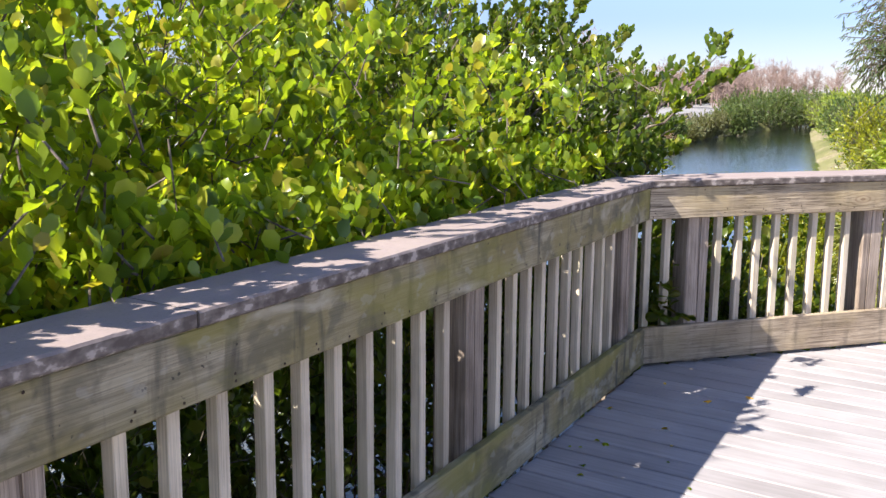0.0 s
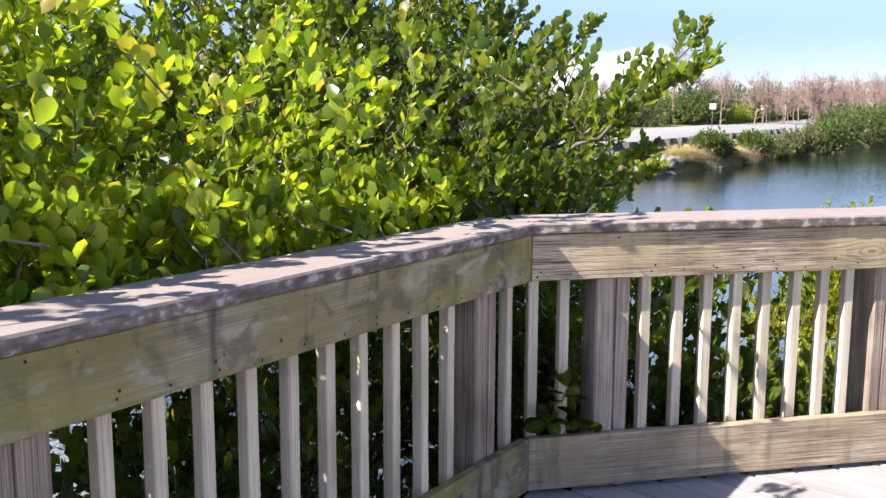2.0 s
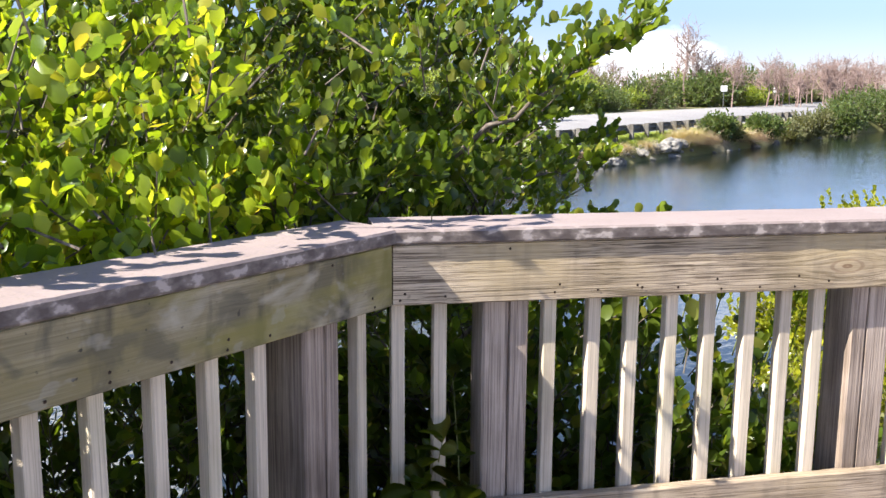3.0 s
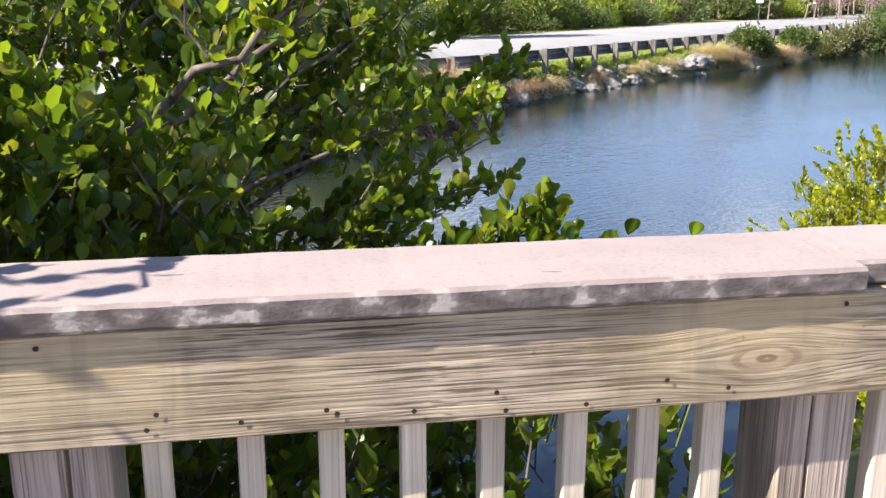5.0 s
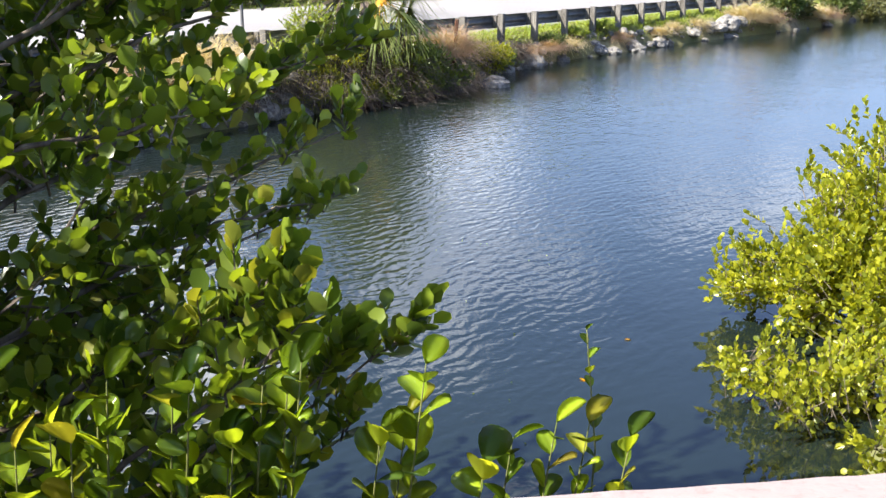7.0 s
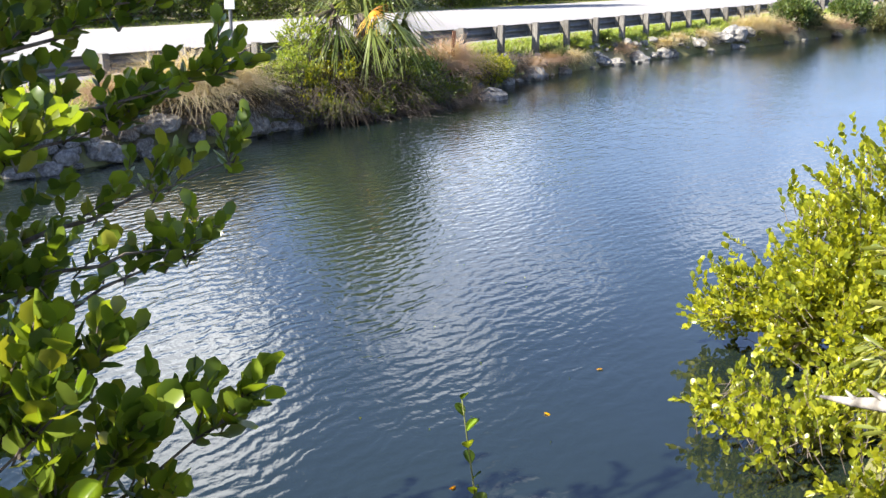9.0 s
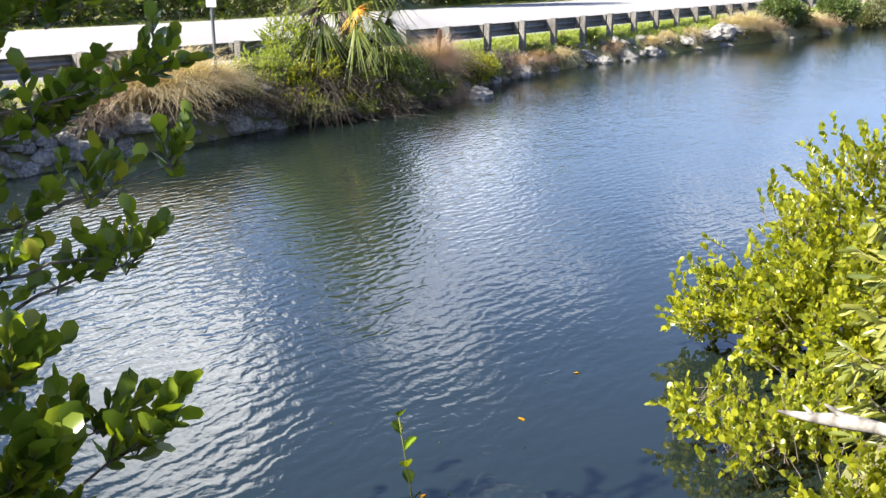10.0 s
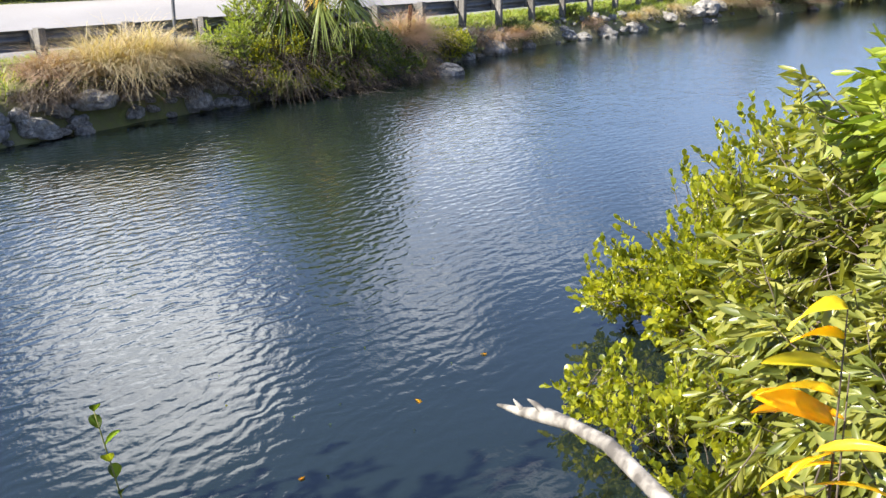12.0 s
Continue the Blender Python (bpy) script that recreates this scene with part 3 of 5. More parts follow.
water = new("water", mesh_of("water", wa + wb, [(i, i + 1, len(wa) + i + 1, len(wa) + i) for i in range(len(wa) - 1)], WATER))
tagged(water, "calm dark canal water with fine ripples", "water", kind="structure")

ROAD_NEAR, ROAD_FAR = 13.0, 24.8
rv, rf = [], []
ru = np.concatenate([np.linspace(-300, -10, 12), np.linspace(-8, 72, 41), np.linspace(80, 500, 14)])
for u in ru:
    z = float(far_ground(u))
    for v, dz in ((ROAD_NEAR, -0.05), (ROAD_NEAR + 0.15, 0.05), (18.9, 0.13), (ROAD_FAR - 0.15, 0.05), (ROAD_FAR, -0.05)):
        rv.append(uv(u, v, z + dz))
for i in range(len(ru) - 1):
    for k in range(4):
        rf.append((i * 5 + k, i * 5 + 5 + k, i * 5 + 6 + k, i * 5 + 1 + k))
road = tagged(new("road", mesh_of("road", rv, rf, ASPHALT, True)), "sun-bleached pale grey two-lane road along the canal", "road", kind="structure")

# ---------------- railing ----------------
A = radians(43.4)
CORNER = Vector((-0.018, 0, 0))
E, N_ = Vector((math.cos(A), math.sin(A), 0)), Vector((-math.sin(A), math.cos(A), 0))
CAP, FAS, BASE, DECK = (1.008, 1.048), (0.838, 1.006), (0.05, 0.25), 0.03


def on_left(s, q, z=0.0):
    return CORNER - float(s) * E + float(q) * N_ + Vector((0, 0, float(z)))


def turned(at, angle):
    return Matrix.Translation(at) @ Matrix.Rotation(angle, 4, "Z")


UPRIGHT = Matrix(((0, 0, -1, 0), (0, 1, 0, 0), (1, 0, 0, 0), (0, 0, 0, 1)))    # x up, y kept
bal_mesh = [board_mesh("baluster", 0.86, 0.038, 0.038, WOOD_BAL, 0.003, 0.0012, 8) for _ in range(4)]
post_mesh = [board_mesh("post", 2.3, 0.14, 0.134, WOOD_POST, 0.006, 0.002, 14, k) for k in (0.42, 0.6)]


def nails(parent, spots, pose_of):
    bm = bmesh.new()
    bmesh.ops.create_circle(bm, cap_ends=True, segments=6, radius=0.0042)
    me = bpy.data.meshes.new("nail_head")
    bm.to_mesh(me)
    bm.free()
    me.materials.append(NAIL)
    for x, z in spots:
        child("nail_head", me, parent, pose_of(x, z))


def railing(name, label, origin, angle, length, bals, posts, boards, fascia_mat, base_mat, seed, lap=0.0):
    """A run of railing: x along it, y outward from its inner face."""
    random.seed(seed)
    ob = thing(name, label, "railing", "deck railings", at=origin)
    M = turned(origin, angle)
    for i, x in enumerate(bals):
        lean = Matrix.Rotation(random.uniform(-0.004, 0.004), 4, "Y")
        child("baluster", bal_mesh[i % 4], ob, M @ Matrix.Translation((x + 0.038, 0.0395, 0.09)) @ lean @ UPRIGHT)
    for i, x in enumerate(posts):
        child("post", post_mesh[i % 2], ob, M @ Matrix.Translation((x + 0.14, 0.0395, -1.28)) @ UPRIGHT, "split grey timber post")
    for x0, x1, dy, wide in boards:
        cuts = max(2, int((x1 - x0) / 0.05))
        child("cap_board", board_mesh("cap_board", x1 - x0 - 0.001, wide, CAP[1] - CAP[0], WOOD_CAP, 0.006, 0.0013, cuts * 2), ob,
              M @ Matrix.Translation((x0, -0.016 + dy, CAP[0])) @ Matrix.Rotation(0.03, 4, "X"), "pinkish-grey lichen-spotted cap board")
    child("fascia_board", board_mesh("fascia_board", length + lap, 0.038, FAS[1] - FAS[0], fascia_mat, 0.004, 0.003, int(length / 0.06)), ob, M @ Matrix.Translation((-lap, 0, FAS[0])))
    child("base_board", board_mesh("base_board", length + lap, 0.038, BASE[1] - BASE[0], base_mat, 0.004, 0.003, int(length / 0.06)), ob, M @ Matrix.Translation((-lap, 0, BASE[0])))
    spots = [(x + 0.019 + random.uniform(-0.01, 0.01), FAS[0] + random.uniform(0.012, 0.028)) for x in bals]
    spots += [(x + 0.019 + random.uniform(-0.012, 0.012), FAS[0] + random.uniform(0.03, 0.045)) for x in bals[::2]]
    spots += [(x + 0.07, FAS[0] + 0.15) for x in posts]
    turn_in = Matrix.Rotation(radians(90), 4, "X")
    nails(ob, spots, lambda x, z: M @ Matrix.Translation((x, -0.003, z)) @ turn_in)
    return ob


front_bals = [-0.015, 0.103, 0.424, 0.557, 0.674, 0.8, 0.922, 1.048, 1.169, 1.279] + [1.58 + 0.118 * i for i in range(9)] + [2.81 + 0.118 * i for i in range(10)]
railing("front_railing", "weathered tan timber railing with grey cap board", (0, 0, 0), 0.0, 4.6, front_bals, [0.238, 1.405, 2.65, 4.1],
        [(-0.06, 1.497, 0.0, 0.217), (1.4985, 4.6, 0.036, 0.2)], WOOD_KNOTTY, WOOD_FRONT, 3, 0.017)
left_s = [0.08, 0.457, 0.6, 0.75, 0.899, 1.042, 1.191, 1.335, 1.48, 1.62, 1.76, 2.17, 2.33, 2.48, 2.64, 2.8, 2.95, 3.1, 3.27, 3.43, 3.58, 4.08, 4.23, 4.39, 4.54, 4.7, 4.85, 5.01, 5.17]
LEFT_LEN = 5.6
railing("side_railing", "weathered timber railing green with algae", tuple(on_left(LEFT_LEN, 0)), A, LEFT_LEN - 0.002,
        [LEFT_LEN - s - 0.019 for s in left_s], [LEFT_LEN - s - 0.07 for s in (0.245, 1.955, 3.83, 5.45)],
        [(0, 2.2, 0.004, 0.217), (2.203, LEFT_LEN + 0.02, 0.0, 0.217)], WOOD_FASCIA, WOOD_FASCIA, 8)

# ---------------- deck ----------------
deck = tagged(new("floor"), "grey timber deck of narrow planks", "floor", kind="structure")
pd, pp = Vector((math.cos(radians(-52)), math.sin(radians(-52)), 0)), Vector((math.sin(radians(52)), math.cos(radians(52)), 0))
plank = [board_mesh("plank", 7.0, 0.134, 0.035, WOOD_DECK, 0.004, 0.001, 20) for _ in range(3)]
for i in range(-40, 34):
    off = 0.145 * i
    p = pp * off
    t0 = max((0.03 - p.y) / pd.y, (0.03 - N_.dot(p)) / N_.dot(pd))
    q = p + pd * t0
    ob = child("plank", plank[i % 3], deck, turned((q.x, q.y, DECK - 0.035 + random.uniform(-0.0015, 0.0015)), radians(-52)))

def single_leaf(name, length, width, mat, curl=0.1):
    """One broad leaf along y, its midrib sunk and its tip bent down, with thickness."""
    bm = bmesh.new()
    rows = []
    shape = (0.06, 0.42, 0.8, 1.0, 0.96, 0.66, 0.2) if width > 0.55 * length else (0.08, 0.5, 0.86, 1.0, 0.84, 0.48, 0.05)
    for t, k in zip((0, 0.14, 0.34, 0.55, 0.76, 0.93, 1.0), shape):
        w = width * 0.5 * k
        z = -curl * length * t * t
        rows.append([bm.verts.new((x * w, t * length, z + abs(x) * w * 0.3)) for x in (-1, 0, 1)])
    for a, b in zip(rows, rows[1:]):
        for k in (0, 1):
            bm.faces.new((a[k], a[k + 1], b[k + 1], b[k]))
    bmesh.ops.solidify(bm, geom=bm.faces[:], thickness=0.0008)
    me = bpy.data.meshes.new(name)
    bm.to_mesh(me)
    bm.free()
    me.materials.append(mat)
    me.shade_smooth()
    return me


BROAD = [single_leaf("leaf", 0.062, 0.052, LEAF_ROUND, c) for c in (0.05, 0.15, 0.25)]
BROAD_BIG = [single_leaf("leaf", 0.1, 0.062, LEAF_ROUND, c) for c in (0.1, 0.3)]
BROAD_DARK = [single_leaf("leaf", 0.085, 0.058, LEAF_DARK_SHADED, c) for c in (0.1, 0.25, 0.35)]
YELLOW = [single_leaf("leaf", 0.13, 0.052, LEAF_YELLOW, c) for c in (0.25, 0.4, 0.5)]


# ---------------- shrubs beside the deck ----------------


def clumps(p, level=-0.55):
    """Leave gaps between clumps of twigs."""
    x, y, z = p[:, 0], p[:, 1], p[:, 2]
    return np.sin(5 * x + 2 * np.sin(3 * z)) + np.sin(5.5 * y + 2 * np.sin(2.6 * x)) + np.sin(5.2 * z + 1.7 * np.sin(3.3 * y)) > level


def canopy(p):
    """The hedge's leafy top: twigs clear of the railing, bare stems below."""
    q = p[:, 0] * N_.x + p[:, 1] * N_.y
    return clear_of_rail(p) & clumps(p) & (p[:, 2] > np.interp(q, [0.2, 0.6, 1.6, 3.0], [0.92, 0.8, 0.5, -0.2]))


def clear_of_rail(p):
    q = p[:, 0] * N_.x + p[:, 1] * N_.y
    over = np.interp(p[:, 2], [0.0, 1.0, 1.12, 1.3, 1.6], [0.24, 0.26, 0.16, 0.02, 0.0])
    front = np.interp(p[:, 2], [0.0, 1.0, 1.12, 1.3, 2.0], [0.26, 0.26, 0.22, -0.05, -0.05])
    edge = np.interp(p[:, 1], [-0.2, 0.6, 1.3, 2.0, 2.8, 3.4], [0.3, 0.65, 0.98, 1.15, 1.2, 1.0])
    return (q > over) & ((p[:, 1] > front) | (p[:, 0] < -0.1)) & (p[:, 0] < edge)


def front_fill(s, seed):
    """Leafy twigs close behind the railing from the ground to its cap."""
    r = np.random.default_rng(seed)
    q = np.array([tuple(on_left(s + a, b, z)) for a, b, z in zip(r.uniform(-0.55, 0.55, 330), r.uniform(0.22, 0.75, 330), r.uniform(0.9, 1.25, 330))])
    if -0.5 < s < 2.0:      # loose twigs over the corner of the railing
        top = np.array([tuple(on_left(s + a, b, z)) for a, b, z in zip(r.uniform(-0.6, 0.6, 30), r.uniform(0.12, 0.8, 30), r.uniform(1.3, 1.75, 30))])
        q = np.concatenate([q, top])
    if s > 3.0:             # a close roof of leaves that shades the railing and the twigs below
        roof = np.array([tuple(on_left(s + a, b, z)) for a, b, z in zip(r.uniform(-0.6, 0.6, 120), r.uniform(0.25, 0.6, 120), r.uniform(1.3, 1.62, 120))])
        rise = roof[:, 0] * N_.x + roof[:, 1] * N_.y - CORNER.dot(N_)
        q = np.concatenate([q, roof[roof[:, 2] > 1.05 + 0.75 * rise]])
    q = q[clear_of_rail(q)]
    return q, np.tile(np.array((0.1, -0.1, 0.8)), (len(q), 1)) + r.normal(size=(len(q), 3)) * 0.5


def near_front(p):
    q = p[:, 0] * N_.x + p[:, 1] * N_.y
    return (q < 0.75) & (p[:, 2] > 1.1)


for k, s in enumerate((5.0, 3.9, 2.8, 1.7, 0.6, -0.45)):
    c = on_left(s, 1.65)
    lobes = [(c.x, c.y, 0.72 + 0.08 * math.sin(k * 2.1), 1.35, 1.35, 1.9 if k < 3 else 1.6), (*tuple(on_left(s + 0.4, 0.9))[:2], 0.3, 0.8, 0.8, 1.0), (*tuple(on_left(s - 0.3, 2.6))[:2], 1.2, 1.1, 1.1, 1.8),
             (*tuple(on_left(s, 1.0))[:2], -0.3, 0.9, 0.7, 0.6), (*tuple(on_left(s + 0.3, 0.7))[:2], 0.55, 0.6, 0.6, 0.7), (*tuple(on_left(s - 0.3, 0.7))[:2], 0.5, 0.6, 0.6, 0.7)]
    # k 5 swaps to the dark leaf, so the shaded corner is in its colour
    shrub("cocoplum_shrub", "dense sunlit shrub with round glossy green leaves", (c.x, c.y, -0.85), lobes, 4500, 9, 0.13, 0.062 if k < 4 else 0.053, 0.051 if k < 4 else 0.043, LEAF_ROUND if k < 5 else LEAF_DARK_SHADED, 20 + k,
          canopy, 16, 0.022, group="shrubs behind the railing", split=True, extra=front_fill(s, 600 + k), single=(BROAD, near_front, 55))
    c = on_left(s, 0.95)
    # undergrowth added in dark leaves, painting the gloom under the hedge
    shrub("understorey_shrub", "undergrowth behind the balusters, leaves coloured dark for the shade", (c.x, c.y, -0.85),
          [(c.x, c.y, 0.2, 0.62, 0.62, 0.6), (*tuple(on_left(s + 0.5, 0.9))[:2], -0.1, 0.6, 0.55, 0.6), (*tuple(on_left(s, 1.5))[:2], 0.1, 0.8, 0.6, 0.7)], 560, 7, 0.13, 0.06, 0.046, LEAF_DARK_SHADED, 640 + k, clear_of_rail, 16, 0.014,
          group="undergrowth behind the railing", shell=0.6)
lobes = [(0.35, 1.6, 0.6, 0.75, 0.95, 1.45), (0.3, 0.8, 0.2, 0.55, 0.55, 0.8), (0.35, 2.5, 0.6, 0.95, 0.9, 1.5), (0.5, 1.9, -0.4, 0.8, 0.9, 0.6), (-0.7, 2.6, 1.2, 1.2, 1.1, 1.7), (-0.1, 2.3, 1.75, 0.8, 0.7, 0.6), (0.3, 2.4, 1.6, 0.6, 0.6, 0.75), (0.85, 2.3, 1.3, 0.5, 0.55, 0.6), (0.75, 2.2, 0.6, 0.55, 0.6, 0.6)]


def bough(rng, pts, twigs, reach):
    """Leafy twigs standing up from a long bough: their tips and ways, and the bough's own path."""
    pts = [Vector(p) for p in pts]
    tips, ways, path = [], [], []
    for k in range(13):
        t = k / 12
        q = pts[0] * (1 - t) ** 2 + pts[1] * 2 * t * (1 - t) + pts[2] * t * t
        path.append((q + Vector(rng.normal(size=3) * 0.008), 0.013 * (1 - 0.85 * t)))
    for k in range(twigs):
        t = rng.uniform(0.3, 1.0) if k > 2 else 0.97
        i = min(int(t * 12), 11)
        q = path[i][0].lerp(path[i + 1][0], t * 12 - i)
        d = (path[i + 1][0] - path[i][0]).normalized()
        w = d * 0.55 + Vector((rng.normal() * 0.35, rng.normal() * 0.35, rng.uniform(0.3, 0.9)))
        w.normalize()
        tips.append(tuple(q + w * reach * rng.uniform(0.6, 1.2)))
        ways.append(tuple(w))
    return tips, ways, path


rx = np.random.default_rng(33)
boughs = [((0.47, 1.6, -0.16), (1.11, 1.6, 0.19), (1.65, 1.73, 0.55)),
          ((0.07, 2, 1.24), (0.52, 2.3, 1.94), (0.82, 2.5, 2.19)),
          ((0.07, 2, 1.24), (0.67, 2.2, 1.64), (1.12, 2.5, 1.89)),
          ((0.37, 1.9, 0.14), (1.02, 2.3, 0.54), (1.45, 2.76, 0.58)),
          ((0.37, 1.6, -0.26), (1.01, 1.6, 0.09), (1.48, 1.71, 0.51)),
          ((0.17, 1.4, 0.74), (0.87, 1.6, 1.09), (1.27, 1.82, 1.06)),
          ((0.27, 2, 0.34), (1.07, 2.4, 0.79), (1.58, 2.8, 0.84)),
          ((0.27, 1.2, 1.04), (0.87, 1.15, 1.54), (1.24, 1.28, 1.76)),
          ((0.37, 1.5, 0.24), (0.97, 1.5, 0.59), (1.4, 1.42, 0.76)),
          ((0.27, 2.2, 0.84), (0.87, 2.5, 1.24), (1.37, 2.6, 1.29)),
          ((0.17, 1, 1.04), (0.67, 0.8, 1.44), (0.97, 0.75, 1.59)),
          ((0.37, 1.9, -0.36), (0.97, 2.1, 0.14), (1.42, 2.3, 0.29)),
          ((0.37, 1.4, -0.36), (0.92, 1.3, 0.24), (1.37, 1.5, 0.39)),
          ((0.27, 2, 0.64), (0.97, 2.4, 1.04), (1.57, 2.6, 1.12)),
          ((0.27, 2, 0.84), (0.97, 2.3, 1.19), (1.45, 2.6, 1.34)),
          ((0.27, 2, 0.94), (0.97, 2.2, 1.34), (1.42, 2.5, 1.54)),
          ((0.47, 1.9, 0.34), (1.07, 2.2, 0.74), (1.49, 2.35, 0.72)),
          ((0.27, 2, 0.54), (0.87, 2.5, 0.94), (1.32, 2.7, 0.99)),
          ((0.37, 1.7, -0.16), (0.96, 1.75, 0.34), (1.36, 1.88, 0.61)),
          ((0.37, 1.8, 0.04), (0.87, 2, 0.39), (1.27, 2.2, 0.46)),
          ((0.4, 1.3, -0.1), (1.0, 1.4, 0.3), (1.5, 1.5, 0.6)),
          ((0.4, 1.2, 0.0), (0.95, 1.25, 0.4), (1.4, 1.35, 0.72)),
          ((0.5, 1.4, -0.3), (1.05, 1.5, 0.1), (1.52, 1.6, 0.38)),
          ((0.4, 1.3, 0.0), (0.9, 1.4, 0.5), (1.3, 1.55, 0.62))]
ex, ew, limb_paths = [], [], []
for bb in boughs:
    t_, w_, p_ = bough(rx, bb, 20, 0.13)
    ex, ew = ex + t_, ew + w_
    limb_paths.append(p_)
ex, ew = np.array(ex), np.array(ew)
# this shrub's shaded side is put into the darker leaf colour
dark_shrub = shrub("cocoplum_shrub", "dark shaded shrub with round leaves over the water", (0.3, 1.4, -1.0), lobes, 5000, 9, 0.13, 0.055, 0.044, LEAF_DARK_SHADED, 31, lambda p: clear_of_rail(p) & clumps(p * 1.5, -0.15), 26, 0.024,
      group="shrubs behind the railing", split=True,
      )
v_, f_2, t_2 = leaf_mesh_data(*sprays(rx, ex, ew, 9, 0.13, 0.055, 0.046, 0.35, 0.9))
child("sunlit_foliage", fast_mesh("sunlit_foliage", v_, f_2, t_2, LEAF_BOUGH), dark_shrub, kind="stuff")
v_, f_2 = tubes([[(Vector(p) - Vector(d) * 0.13, 0.003), (Vector(p), 0.0015)] for p, d in zip(ex, ew)], 4)
child("twig", mesh_of("twig", v_, f_2, BARK), dark_shrub, kind="stuff")
for p_ in limb_paths:
    v_, f_2 = tubes([p_], 6)
    child("bough", mesh_of("bough", v_, f_2, BARK, True), dark_shrub)


def under_cap(p):
    return (p[:, 1] > 0.26) & (p[:, 2] < np.interp(p[:, 1], [0.26, 0.5, 1.0, 1.6], [0.86, 0.78, 0.62, 0.3]))


# dark leaf colour again, standing for shade behind the front balusters
shrub("cocoplum_shrub", "low shrub behind the railing, round leaves coloured dark for shade", (0.9, 0.9, -1.1),
      [(0.45, 0.75, 0.05, 0.75, 0.5, 0.75), (1.15, 0.8, -0.05, 0.6, 0.45, 0.65), (1.75, 0.8, -0.35, 0.5, 0.45, 0.6), (2.4, 0.8, -0.7, 0.6, 0.5, 0.5)], 1300, 9, 0.13, 0.066, 0.054, LEAF_DARK_SHADED, 37, under_cap, 22, 0.018,
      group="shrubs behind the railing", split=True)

# right of the view: fine-leaved shrub in the water's edge and a lance-leaved one beside the railing
shrub("waterside_shrub", "bright yellow-green fine-leaved shrub at the water", (5.0, 5.6, -1.15),
      [(5.35, 5.8, -0.7, 0.8, 0.85, 0.72), (4.95, 6.0, -0.92, 0.7, 0.65, 0.34), (5.95, 6.0, -0.42, 0.9, 0.9, 0.85), (5.2, 5.2, -0.8, 0.6, 0.6, 0.5)], 3600, 10, 0.15, 0.05, 0.042, LEAF_SMALL, 41, lambda p: clumps(p * 1.3, -0.4), 18, 0.018, split=True)
shrub("lance_leaf_shrub", "pale green shrub with drooping lance-shaped leaves", (4.4, 3.0, -0.9),
      [(4.6, 2.95, -0.12, 0.68, 0.75, 0.56), (4.95, 3.35, 0.3, 0.8, 0.8, 0.68), (4.65, 2.25, -0.05, 0.8, 0.65, 0.6)], 2900, 9, 0.12, 0.104, 0.029, LEAF_LANCE, 42, lambda p: clumps(p * 1.3, -0.4), 16, 0.018, lift=-0.9, up=0.2, split=True)
shrub("fresh_green_shrub", "fresh green shrub with long pointed leaves", (5.0, 3.2, -0.9),
      [(5.15, 3.4, 0.72, 0.5, 0.5, 0.42), (5.6, 3.6, 0.4, 0.6, 0.6, 0.7), (4.95, 2.9, 0.6, 0.35, 0.35, 0.3)], 700, 9, 0.14, 0.14, 0.042, LEAF_FRESH, 44, None, 12, 0.016, lift=-0.7, up=0.3, split=True)
shrub("low_shrub", "low yellow-green shrub over the bank's edge", (4.4, 4.2, -1.15),
      [(4.55, 4.7, -1.0, 0.6, 0.5, 0.2), (4.2, 4.85, -1.08, 0.38, 0.4, 0.13), (4.3, 4.2, -1.05, 0.4, 0.5, 0.2), (4.45, 3.6, -0.92, 0.5, 0.55, 0.28), (4.5, 3.0, -0.8, 0.5, 0.5, 0.32)], 950, 9, 0.15, 0.046, 0.04, LEAF_SMALL, 43, lambda p: clumps(p * 1.3, -0.4), 14, 0.014)


# ---------------- sprigs, vine and dead branch near the deck ----------------
def sprig(label, path, thick, leaves, meshes, seed, tilt=(25, 60), size=(0.7, 1.1), name="sprig", along=0.35, stem_mat=None, droop=False):
    rng = np.random.default_rng(seed)
    pts = [Vector(p) for p in path]
    ob = thing(name, label, "sprig", "sprigs by the railing", at=pts[0])
    steps = [(pts[0].lerp(pts[1], i / 5) if i <= 5 else pts[1].lerp(pts[2], (i - 5) / 5)) for i in range(11)]
    v, f = tubes([[(p, thick * (1 - 0.07 * i)) for i, p in enumerate(steps)]], 6)
    child("stem", mesh_of("stem", v, f, stem_mat or STEM_GREEN, True), ob)
    for i in range(leaves):
        t = along + (1 - along) * i / max(leaves - 1, 1)
        k = min(int(t * 10), 9)
        p = steps[k].lerp(steps[k + 1], t * 10 - k)
        spin = 60 + rng.normal() * 28 if droop else i * 137.5 + rng.normal() * 15
        lean = rng.uniform(*tilt) if not droop else rng.uniform(62, 92)
        m = Matrix.Translation(p) @ Matrix.Rotation(radians(spin), 4, "Z") @ Matrix.Rotation(radians(90 - lean), 4, "X") @ Matrix.Rotation(rng.normal() * 0.4 + (0.7 if droop else 0), 4, "Y")
        child("leaf", meshes[i % len(meshes)], ob, m @ Matrix.Scale(rng.uniform(*size), 4))
    return ob


